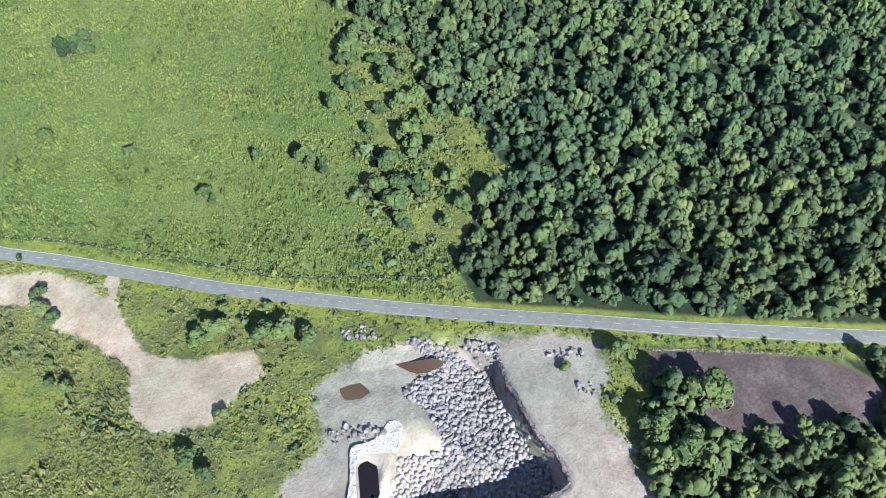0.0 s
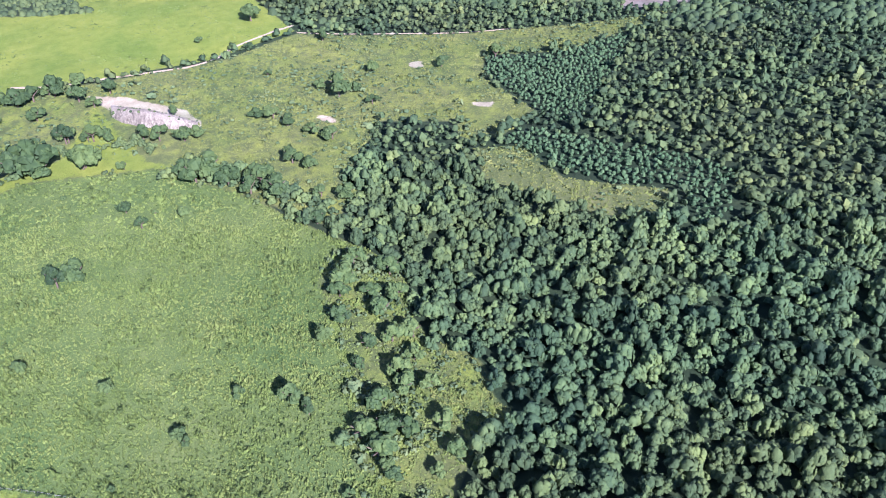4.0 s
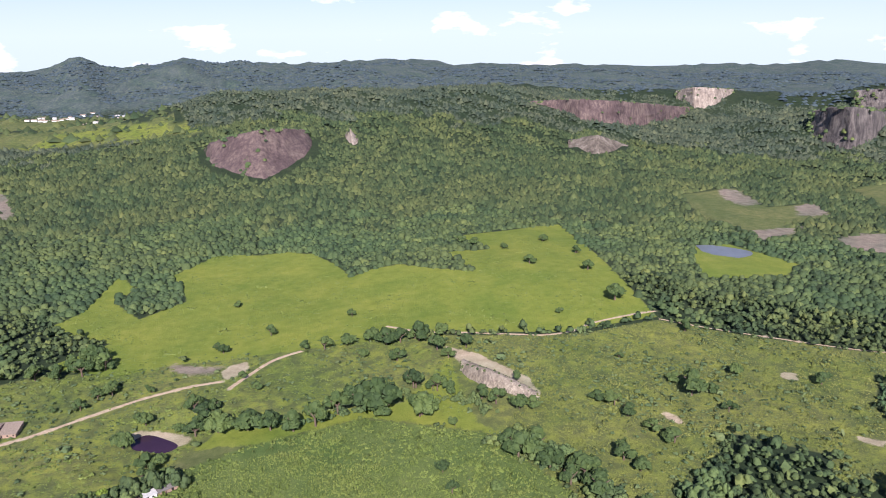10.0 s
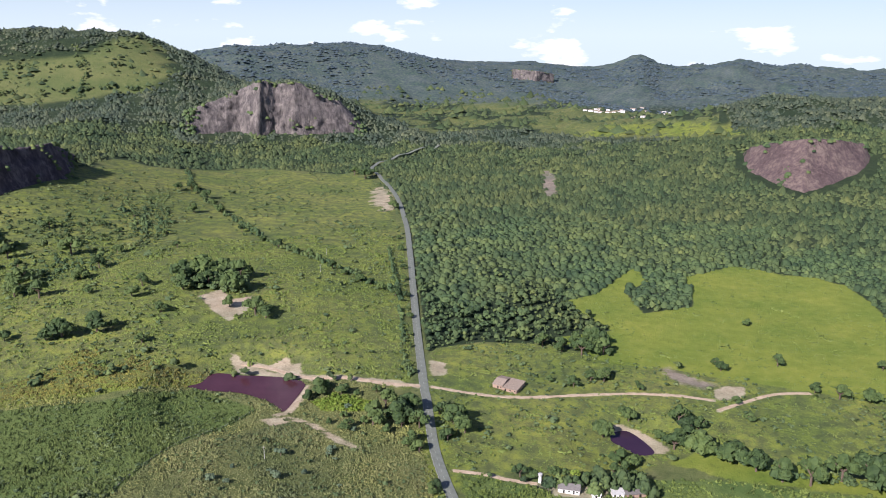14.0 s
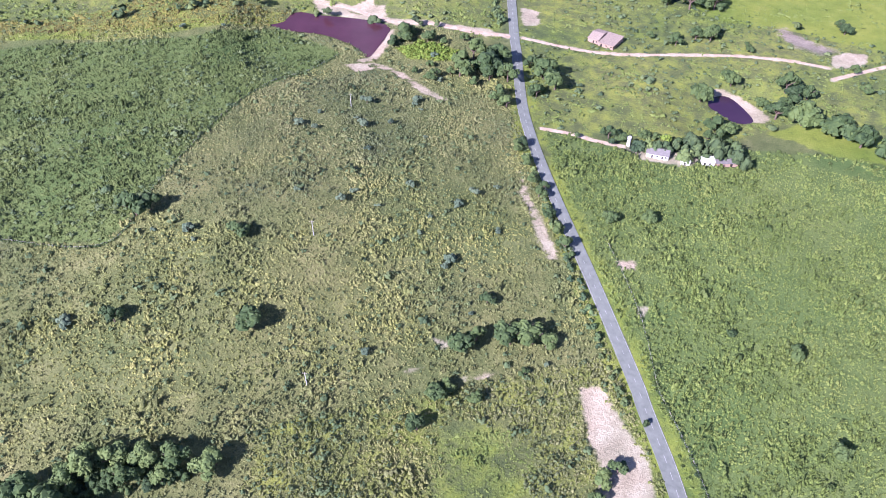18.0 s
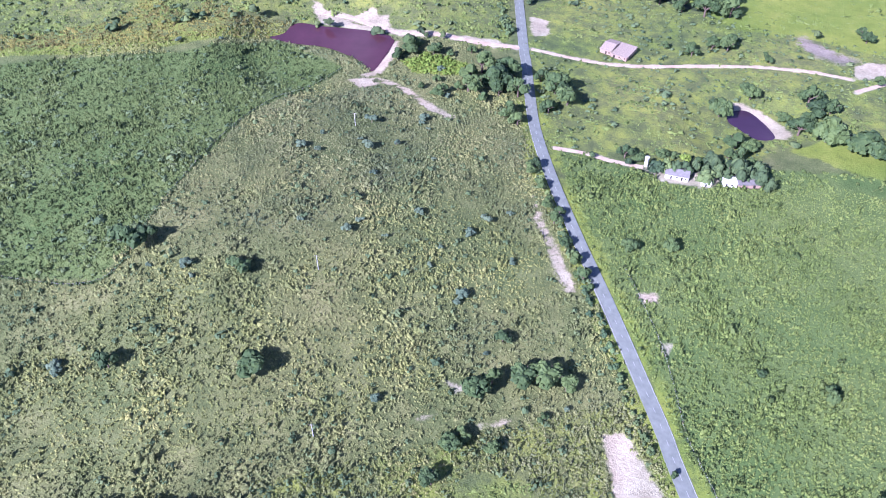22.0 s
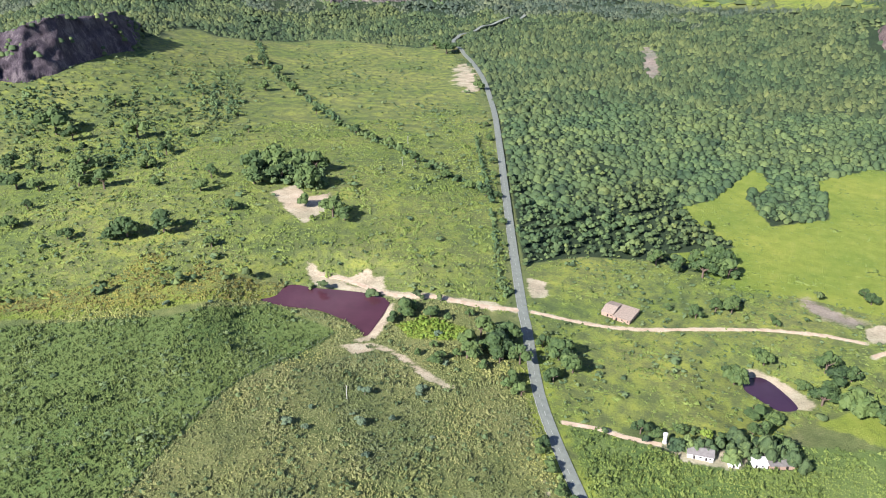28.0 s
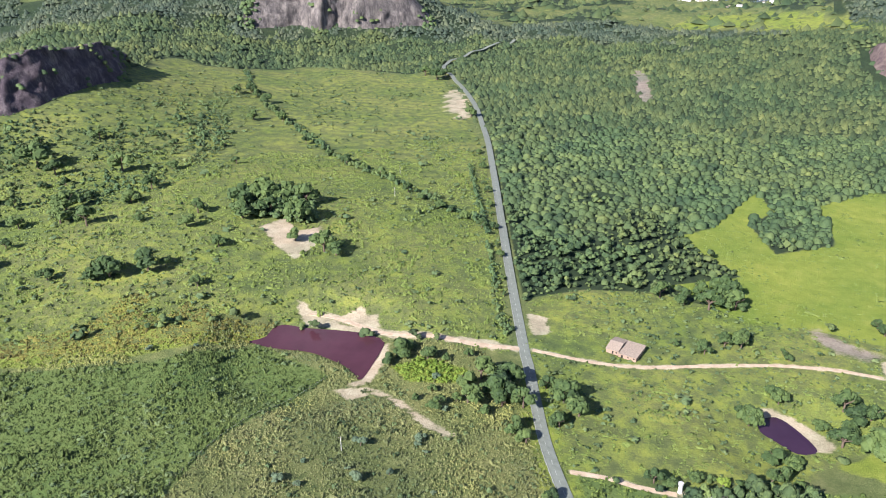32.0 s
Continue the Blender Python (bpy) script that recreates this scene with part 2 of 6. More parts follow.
def open_land(x, y):
    x, y = np.asarray(x, float), np.asarray(y, float)
    r = np.hypot(x - 30, y - 100)
    az = np.arctan2(x - 30, y - 100)
    z = swell(x, y) * (0.8 + 1.5 * rise(r, 350, 900) + 7 * rise(r, 1300, 2600))
    z = z + 9 * swell(x * 2.1 + 300, y * 2.1 - 90) * rise(r, 1150, 1900)
    z = z + 4.5 * swell(x * 4.3 - 200, y * 4.3 + 77) * rise(r, 1250, 1800)
    z = z + hill(x, y, -185, 328, 92, 19) + hill(x, y, -470, 660, 170, 24)
    z = z + ridge(x, y, -1000, 900, -1350, 1500, 170, 62) + ridge(x, y, -1990, 3080, -1660, 3700, 330, 150)
    z = z + ridge(x, y, -2350, 1650, -1740, 2080, 290, 268)
    z = z + hill(x, y, -1090, 1990, 170, 95) + hill(x, y, -960, 2010, 110, 40)
    z = z + ridge(x, y, 330, 2330, 900, 2180, 290, 113) + hill(x, y, 250, 1760, 200, 48) + hill(x, y, 700, 1750, 260, 22)
    z = z + ridge(x, y, 1330, 2600, 1830, 2330, 190, 72) + ridge(x, y, 2330, 1950, 2950, 1000, 250, 93)
    z = z + hill(x, y, 1700, 1640, 130, 55)
    z = z + ridge(x, y, 1540, 490, 1760, 130, 200, 166) + ridge(x, y, 870, 190, 1150, -200, 165, 42)
    z = z + hill(x, y, 0, 268, 70, -9) + hill(x, y, 185, 40, 60, 7) + hill(x, y, 430, 120, 160, 10) + hill(x, y, 530, 50, 110, 12) + hill(x, y, 440, 800, 150, 14)
    for cx, cy, level, inner, outer in ((-262, 530, 3.6, 48, 85), (22, 564, -4.0, 24, 55)):
        z = z + (level - z) * rise(-np.hypot(x - cx, y - cy), -outer, -inner)
    far = 98 + 9 * np.sin(az * 9 + 0.6) + 8 * np.sin(az * 23 + 2) + 5 * np.sin(az * 47)
    far = far - 48 * rise(az, 0.25, 0.8) + 55 * np.exp(-(((az + 0.083) / 0.022) ** 2)) + 24 * np.exp(-(((az - 0.035) / 0.022) ** 2))
    far = far + 22 * np.exp(-(((az - 0.105) / 0.03) ** 2)) + 16 * np.exp(-(((az + 0.2) / 0.05) ** 2)) + 12 * np.exp(-(((az + 0.42) / 0.1) ** 2))
    z = z + far * rise(r, 2900, 4550) + 16 * swell(x / 3 + 400, y / 3) * rise(r, 2300, 3200)
    return z


RIM_X, RIM_Y = (1050, 1150, 1232, 1324, 1400, 1540, 1700, 1900), (705, 722, 731, 724, 690, 640, 600, 560)


def land(x, y):
    """The open land, with the sheer north flank of the eastern hill cut into it."""
    x, y = np.asarray(x, float), np.asarray(y, float)
    z = open_land(x, y)
    edge = np.interp(x, RIM_X, RIM_Y)
    top = np.interp(x, RIM_X, open_land(np.array(RIM_X), np.array(RIM_Y)))
    sheer = np.maximum(5.0, top - 0.95 * (y - edge))
    cut_ = np.where((y > edge) & (x > 1050) & (x < 1900), z - np.minimum(z, sheer), 0)
    return z - cut_ * (1 - rise(y - edge, 110, 300))


# ---- the plan: outlines of covers and lines of ways, metres ----
MEADOW = [(154, 115), (168, 144), (164, 176), (159, 188), (168, 206), (184, 215), (204, 240), (221, 275), (235, 303), (258, 320), (277, 301), (269, 364), (267, 410), (245, 494), (170, 545), (85, 536), (39, 521), (38, 498), (-25, 484), (-50, 487), (-79, 484), (-46, 421), (7, 352), (63, 282), (32, 314), (76, 239), (118, 167)]
VALLEY = [(245, 494), (267, 410), (279, 343), (319, 355), (332, 384), (375, 408), (407, 428), (446, 379), (419, 353), (446, 334), (502, 343), (517, 378), (530, 420), (571, 453), (629, 396), (719, 369), (770, 358), (646, 476), (597, 511), (483, 625), (401, 621), (342, 638), (265, 671), (271, 633), (298, 521)]
CLEARING = [(418, 338), (445, 313), (423, 259), (453, 189), (415, 181), (393, 222), (385, 277), (386, 299)]
GLADE = [(244, 214), (248, 201), (246, 186), (232, 168), (229, 152), (211, 158), (206, 177), (213, 195), (234, 206)]
EDGE = [(237, 306), (221, 276), (205, 259), (185, 221), (162, 201), (160, 180), (135, 178), (131, 166), (141, 147), (153, 130), (166, 140), (188, 150), (224, 162), (240, 184), (240, 214), (249, 240), (276, 270), (276, 312), (259, 325)]
BANKSIDE = [(250, 620), (248, 500), (268, 478), (300, 518), (318, 535), (310, 570), (285, 640), (265, 660)]
SCRAPES = ([(-274, 573), (-270, 588), (-264, 597), (-257, 588), (-250, 592), (-245, 583), (-238, 577)], [(3, 308), (12, 313), (30, 296), (43, 282), (52, 261), (35, 254), (27, 272), (16, 284)], [(-137, 171), (-122, 181), (-117, 180), (-135, 168)], [(-66, 300), (-56, 304), (-58, 297)], [(55, 262), (61, 262), (58, 250), (50, 246)])
MARSH_GREEN = [(-470, 412), (-443, 425), (-392, 448), (-351, 481), (-317, 520), (-304, 542), (-325, 531), (-360, 492), (-412, 452), (-450, 431), (-480, 420)]
COPSE = [(-164, 171), (-157, 182), (-147, 194), (-132, 199), (-118, 196), (-118, 186), (-135, 178), (-150, 165), (-160, 156)]
CREEK_W = [(18, 512), (40, 556), (92, 547), (92, 530), (39, 513)]
PLATEAU = [(-1907, 1696), (-1686, 1891), (-1606, 2122), (-1424, 2014), (-1409, 1863), (-1466, 1725), (-1531, 1612), (-1708, 1510)]
VALEFIELD = [(-296, 2154), (-229, 2458), (-27, 2220), (163, 1949), (137, 1844), (-1, 1943), (-153, 2067)]
HEDGE_LINE = [(-871, 1267), (-760, 1150), (-646, 1051), (-521, 951), (-425, 878), (-337, 830), (-278, 795), (-240, 780)]
THICKET = [(-446, 680), (-474, 738), (-443, 750), (-397, 744), (-365, 697), (-377, 686), (-401, 682), (-420, 676)]
BELT = [(256, 482), (270, 462), (276, 436), (280, 410), (284, 384), (287, 358), (283, 334)]
PASTURE = [(43, 972), (98, 1040), (214, 1001), (231, 936), (238, 875), (297, 891), (332, 848), (367, 813), (369, 912), (426, 903), (417, 998), (586, 1011), (546, 864), (486, 631), (388, 629), (263, 677), (139, 689), (32, 698), (-5, 689), (-68, 728), (-15, 766), (-77, 830), (-49, 867), (-16, 992), (5, 938), (-17, 894), (9, 829), (57, 869)]
LOWLAND = [(-160, 659), (-126, 694), (-72, 714), (-3, 698), (56, 699), (149, 705), (262, 673), (265, 621), (247, 510), (206, 558), (147, 568), (72, 573), (45, 550), (28, 518), (-24, 490), (-77, 478), (-114, 533), (-137, 582)]
CREEK = [(265, 621), (247, 510), (261, 475), (245, 494), (170, 545), (85, 536), (45, 550), (72, 573), (147, 568), (206, 558)]
HILLSIDE = [(-144, 579), (-235, 808), (-347, 1066), (-541, 1425), (-590, 1461), (-684, 1438), (-848, 1420), (-909, 1260), (-1012, 1249), (-928, 1015), (-905, 900), (-918, 770), (-930, 640), (-560, 383), (-401, 477), (-313, 553), (-227, 567)]
BRUSH = [(-128, 569), (-82, 482), (-42, 412), (7, 352), (67, 263), (20, 150), (-200, 40), (-520, 60), (-620, 300), (-560, 383), (-401, 477), (-313, 553), (-227, 567), (-144, 579)]
GREENRISE = [(-233, 275), (-241, 324), (-257, 421), (-242, 509), (-239, 511), (-305, 526), (-346, 472), (-439, 418), (-517, 358), (-520, 200), (-344, 233), (-290, 259)]
QUARRYSIDE = [(16, 337), (74, 236), (115, 164), (170, 81), (254, -25), (245, -28), (182, 47), (130, 14), (81, -18), (-59, 140), (-112, 223)]
PLOUGH = [(182, 48), (205, 21), (223, -1), (232, -17), (233, -33), (220, -38), (202, -25), (179, -5), (168, 8), (179, 35), (171, 40)]
RURALVALE = [(-664, 2014), (-542, 2262), (-285, 2144), (120, 1866), (86, 2387), (-339, 3146), (-691, 3375), (-1011, 3405), (-1407, 3195), (-891, 2031), (-800, 2192)]
PLOTS = [(889, 1141), (1011, 1142), (954, 1004), (1047, 983), (983, 902), (898, 905), (849, 819), (811, 853), (802, 972)]
LAGOONBED = [(692, 847), (747, 833), (754, 729), (706, 693), (645, 700), (609, 719), (648, 788)]
FARCLEAR = [(780, 558), (810, 541), (803, 477), (775, 462), (732, 495), (737, 522)]
VALE = [(1214, 1077), (1301, 1059), (1308, 947), (1186, 883), (1119, 896), (1136, 979)]
BUSHLAND = [(-946, 824), (-839, 834), (-854, 977), (-838, 1170), (-614, 895), (-528, 673), (-611, 647), (-667, 596)]
MARSH = [(-486, 412), (-420, 446), (-370, 472), (-310, 527), (-312, 554), (-338, 533), (-390, 539), (-422, 527), (-416, 487), (-450, 453), (-502, 424)]
WETGREEN = [(-210, 535), (-197, 550), (-163, 550), (-157, 540), (-169, 530), (-192, 522)]
GREENSPOT = [(-41, 260), (-19, 275), (-1, 269), (11, 236), (12, 217), (-18, 202), (-27, 217), (-36, 239)]
PLANTATION = [(442, 331), (467, 329), (477, 295), (497, 214), (495, 169), (440, 146), (417, 157), (454, 187), (434, 223), (429, 263)]
PLANTATION_B = [(565, 448), (623, 392), (694, 367), (619, 335), (529, 307), (493, 305), (502, 343), (522, 382), (532, 418)]
ROAD = [(277, -48), (257, -24), (230, 7), (199, 44), (172, 83), (145, 123), (117, 166), (89, 212), (76, 237), (63, 261), (49, 286), (33, 310), (24, 324), (-10, 370), (-42, 412), (-71, 454), (-96, 496), (-114, 534), (-131, 572), (-141, 593), (-187, 698), (-234, 809), (-284, 928), (-357, 1096), (-450, 1280), (-540, 1418), (-581, 1473), (-609, 1562), (-610, 1679), (-588, 1753), (-578, 1874)]
TRACK_W = [(-142, 589), (-168, 581), (-205, 577), (-239, 572), (-275, 578), (-296, 575)]
TRACK_E = [(-134, 591), (-110, 593), (-87, 596), (-62, 604), (-21, 624), (14, 639), (49, 648), (76, 649)]
TRACK_E2 = [(80, 633), (119, 673), (148, 685)]
TRACK_P = [(259, 681), (292, 666), (338, 643), (366, 631), (394, 630), (422, 639), (493, 645)]
TRACK_F = [(-80, 483), (-61, 487), (-47, 487), (-27, 490)]
TRACK_N = [(485, 627), (542, 571), (599, 514), (647, 478)]
TRACK_S = [(234, 710), (266, 674)]
POND = [(-316, 526), (-308, 536), (-309, 554), (-288, 558), (-261, 565), (-244, 567), (-230, 563), (-225, 544), (-222, 516), (-236, 524), (-244, 527), (-269, 531), (-294, 526)]
POND_SMALL = [(7, 580), (17, 587), (28, 579), (39, 563), (29, 556), (17, 563), (9, 569)]
LAGOON = [(695, 844), (717, 835), (741, 793), (710, 770), (665, 763), (679, 803)]
BANK = [(269, 643), (289, 619), (300, 593), (312, 560), (309, 532), (301, 523), (288, 537), (278, 561), (269, 589), (270, 619)]
SAND_S = [(21, 295), (41, 270), (52, 250), (46, 223), (47, 208), (57, 193), (77, 177), (72, 164), (58, 165), (41, 162), (24, 178), (23, 191), (36, 213), (32, 237), (26, 256), (25, 274), (16, 286)]
BALD_N = [(-402, 664), (-395, 693), (-369, 671), (-357, 695), (-342, 653), (-342, 627), (-366, 638)]
POND_SHORE = [(-311, 580), (-303, 581), (-294, 574), (-284, 574), (-263, 571), (-250, 576), (-229, 577), (-195, 582), (-163, 589), (-150, 589), (-148, 585), (-165, 582), (-199, 575), (-225, 568), (-239, 568), (-268, 565), (-289, 560), (-300, 568)]
GULLY = [(-154, 638), (-138, 637), (-130, 618), (-139, 608)]
REDCUT = [(-514, 1322), (-495, 1342), (-409, 1175), (-417, 1155), (-463, 1210)]
WHITE_P = [(77, 669), (87, 679), (100, 682), (99, 664), (86, 652), (77, 653)]
SLAB = [(895, 809), (948, 815), (1030, 788), (1091, 741), (1097, 701), (995, 695), (927, 708), (870, 747)]
SLAB_B = [(1109, 737), (1191, 740), (1240, 725), (1249, 675), (1171, 576), (1140, 603), (1112, 667), (1061, 688)]
SLAB_C = [(816, 883), (912, 880), (850, 844), (799, 840)]
PLOT_A = [(958, 1137), (1005, 1139), (963, 1020), (915, 1019)]
PLOT_B = [(1010, 1004), (1044, 987), (1000, 918), (952, 925)]
SCREE_A = [(-262, 1616), (-228, 1581), (-185, 1376), (-201, 1346)]
QUARRY_FLOOR = [(81, 141), (99, 140), (120, 127), (133, 116), (156, 92), (173, 66), (162, 55), (148, 49), (141, 28), (133, 11), (116, 0), (28, 101), (45, 121), (65, 121)]
CUT = [(139, 92), (134, 85), (132, 79), (128, 71), (127, 68), (124, 61), (121, 49), (119, 44), (115, 39), (105, 43), (93, 50), (73, 66), (58, 74)]
PIT = [(139, 92), (134, 85), (132, 79), (128, 71), (127, 68), (124, 61), (121, 49), (119, 44), (115, 39), (105, 43), (93, 50), (73, 66), (58, 74), (54, 87), (74, 93), (89, 104), (111, 125), (124, 131), (137, 116)]
LEDGE = [(71, 111), (74, 111), (81, 107), (90, 108), (92, 103), (84, 98), (81, 99), (75, 105), (71, 107), (64, 101), (57, 93), (55, 96), (63, 103)]
DUST = [(72, 106), (81, 99), (93, 105), (99, 101), (97, 84), (91, 76), (78, 73), (66, 82), (66, 90), (73, 95)]
DUST_B = [(96, 140), (105, 139), (117, 131), (119, 124), (108, 125), (99, 133)]
SUMP = [(69, 105), (73, 104), (74, 99), (67, 91), (62, 90), (60, 94)]
SUMP_B = [(87, 134), (95, 130), (96, 122), (90, 124), (85, 129)]
SUMP_C = [(110, 124), (123, 114), (123, 109), (113, 114)]
FARM_YARD = [(-27, 493), (-15, 498), (-2, 498), (15, 502), (15, 489), (0, 484), (-17, 482)]
SLAB_E = [(35, 697), (47, 698), (60, 684), (80, 677), (70, 667), (52, 672), (42, 681)]
SHORE_E = [(-230, 563), (-224, 560), (-217, 536), (-214, 515), (-221, 507), (-228, 508), (-222, 516), (-225, 544)]
SPOT_A = [(380, 476), (387, 463), (384, 450), (377, 462)]
SPOT_B = [(482, 393), (496, 380), (486, 376), (478, 386)]
SPOT_C = [(512, 497), (522, 489), (512, 477), (504, 486)]
SPOT_D = [(-4, 390), (6, 395), (7, 388), (-1, 385)]
SPOT_E = [(14, 365), (19, 367), (20, 359), (16, 359)]
SPOT_F = [(-76, 435), (-62, 416), (-43, 392), (-29, 374), (-32, 371), (-48, 389), (-66, 414)]
SPOT_G = [(-221, 511), (-205, 508), (-188, 502), (-172, 494), (-145, 484), (-147, 480), (-162, 483), (-176, 490), (-191, 498), (-207, 503)]
SPOT_H = [(-70, 278), (-61, 285), (-64, 279), (-69, 275)]
SPOT_I = [(-45, 287), (-32, 301), (-29, 299), (-39, 291)]
SPOT_J = [(-232, 499), (-220, 506), (-208, 501), (-215, 491)]
SPOT_K = [(-2, 586), (14, 594), (25, 589), (41, 578), (49, 572), (47, 564), (35, 560), (16, 572)]
BLOCKS = [(122, 129), (135, 115), (143, 95), (134, 89), (123, 77), (113, 65), (91, 70), (78, 73), (80, 83), (98, 83), (103, 100), (104, 113), (120, 111)]
BLOCKS_B = [(107, 155), (117, 145), (114, 140), (105, 150)]
BLOCKS_C = [(155, 82), (165, 69), (162, 66), (152, 76)]
BLOCKS_D = [(150, 63), (155, 55), (151, 53), (148, 59)]
BLOCKS_E = [(71, 126), (88, 109), (85, 103), (68, 118)]
SPOTS = (SPOT_A, SPOT_B, SPOT_C, SPOT_D, SPOT_E, SPOT_F, SPOT_G, SPOT_H, SPOT_I, SPOT_J, SPOT_K)
# rock faces: foot x, y, z and head x, y, z, station by station
MONOLITH = [(105, 1610, 34, 108, 1740, 23), (134, 1527, 23, 136, 1657, 64), (180, 1464, 18, 183, 1595, 85), (216, 1446, 15, 221, 1576, 95), (266, 1486, 23, 276, 1616, 91), (315, 1541, 33, 330, 1670, 80), (341, 1568, 40, 364, 1696, 29)]
CLIFF_L = [(-1125, 1603, 40, -1148, 1642, 88), (-1085, 1652, 29, -1105, 1693, 107), (-1045, 1707, 34, -1063, 1750, 135), (-977, 1684, 29, -992, 1728, 158), (-960, 1731, 34, -976, 1774, 147), (-913, 1741, 26, -927, 1784, 153), (-872, 1777, 23, -887, 1820, 124), (-831, 1817, 25, -847, 1859, 102), (-777, 1867, 24, -796, 1908, 33)]
CLIFF_D = [(984, 1941, 83, 994, 1964, 92), (1050, 1916, 68, 1060, 1939, 95), (1072, 1805, 52, 1082, 1828, 105), (1161, 1790, 41, 1171, 1813, 99), (1316, 1866, 18, 1326, 1889, 80), (1524, 2029, 10, 1536, 2051, 51), (1626, 2082, 27, 1641, 2103, 40)]
SCAR_D = [(1700, 2259, 52, 1716, 2285, 75), (1683, 2135, 30, 1696, 2163, 97), (1769, 2138, 36, 1784, 2165, 91), (1918, 2233, 66, 1936, 2257, 77)]
ROCK_D = [(889, 1540, 23, 917, 1593, 35), (930, 1480, 15, 958, 1533, 53), (1027, 1507, 16, 1059, 1558, 20)]
CLIFF_E = [(1575, 1542, 28, 1596, 1562, 76), (1541, 1450, 12, 1563, 1470, 96), (1530, 1380, 2, 1552, 1400, 102), (1652, 1428, 12, 1674, 1448, 87), (1892, 1564, 26, 1915, 1584, 50)]
CLIFF_C = [(2038, 1841, 51, 2052, 1854, 94), (2089, 1733, 47, 2104, 1747, 108), (2154, 1615, 29, 2168, 1630, 112), (2127, 1482, 22, 2141, 1497, 109), (2210, 1429, 27, 2224, 1444, 103), (2186, 1308, 18, 2200, 1324, 96), (2304, 1236, 20, 2319, 1251, 82)]
CLIFF_C2 = [(2304, 1236, 20, 2315, 1248, 81), (2355, 1145, 14, 2366, 1156, 68), (2429, 1086, 22, 2441, 1096, 57)]
ROCK_B = [(1148, 607, 21, 1174, 623, 34), (1116, 533, 18, 1142, 548, 36), (1148, 495, 26, 1175, 508, 33), (1153, 425, 28, 1181, 436, 31)]
ROCK_B2 = [(1187, 406, 35, 1215, 416, 36), (1181, 385, 33, 1208, 398, 54), (1189, 363, 33, 1217, 376, 61), (1214, 344, 37, 1242, 356, 56), (1245, 335, 43, 1274, 343, 42)]
DOME = [(759, 418, 12, 821, 452, -3), (757, 400, 14, 818, 435, 17), (784, 369, 21, 846, 401, 28), (807, 342, 26, 871, 371, 26), (833, 315, 31, 899, 338, 15)]
ROCK_2 = [(909, 546, 5, 930, 559, 1), (907, 531, 6, 928, 544, 11), (915, 516, 7, 936, 529, 16), (927, 506, 8, 949, 519, 13), (944, 503, 8, 966, 515, 5)]
ROCK_W = [(-910, 745, 36, -951, 793, 99), (-905, 789, 42, -946, 835, 92), (-881, 802, 41, -919, 850, 104), (-873, 848, 45, -910, 897, 110), (-880, 901, 49, -919, 949, 100), (-893, 964, 48, -930, 1012, 99), (-901, 1023, 43, -940, 1069, 70)]
BANK_FACE = [(262, 589, 3, 267, 596, 10), (264, 570, 3, 270, 578, 13), (270, 556, 3, 276, 563, 14), (279, 543, 3, 285, 550, 12), (289, 531, 2, 295, 539, 8), (302, 522, 2, 307, 529, 2)]
ROCK_FAR = [(-862, 3753, 64, -865, 3762, 112), (-738, 3703, 58, -741, 3712, 108), (-673, 3817, 53, -675, 3827, 90)]
SCAR_A = [(416, 1659, 48, 422, 1699, 60), (424, 1631, 44, 428, 1672, 78), (440, 1637, 44, 447, 1676, 53)]
# single trees: x, y, crown's radius
TREES_MEADOW = [(131.9, 412.8, 6.9), (143.6, 410.2, 7.7), (87.5, 363.2, 3.1), (109.8, 317.2, 3.9), (151.0, 264.3, 3.7), (165.3, 240.5, 6.0), (166.8, 229.2, 4.1), (117.9, 264.6, 3.6), (118.3, 258.2, 2.7), (203.7, 262.1, 4.5), (197.8, 434.0, 3.3), (166.2, 176.5, 3.8), (82.7, 263.7, 1.8)]
TREES_CREEK_E = [(200.1, 457.0, 4.7), (197.7, 432.7, 4.6), (212.3, 440.7, 2.3), (223.6, 426.3, 4.6), (179.3, 503.6, 2.5), (183.9, 550.8, 15.8), (211.7, 534.0, 11.1), (228.6, 510.0, 4.3), (219.0, 577.7, 8.5), (235.0, 566.1, 7.5), (241.7, 557.5, 4.7), (221.4, 631.4, 7.1), (285.7, 632.1, 7.3), (300.3, 558.4, 5.3), (271.5, 664.0, 7.6), (251.8, 662.8, 10.7), (235.0, 667.0, 9.6), (221.7, 667.5, 9.6), (263, 541.4, 7.6), (270, 529.8, 7.4), (283, 516, 7.1), (292.9, 513.3, 6.3)]
TREES_PASTURE_E = [(438.1, 814.8, 8.2), (491.7, 773.8, 8.1), (516.2, 845.2, 5.8), (511.6, 922.3, 5.4), (441.0, 891.3, 4.4), (468.7, 680.4, 12.2), (399.4, 670.6, 4.1), (424.3, 623.0, 4.5), (538.3, 1013.9, 4.2)]
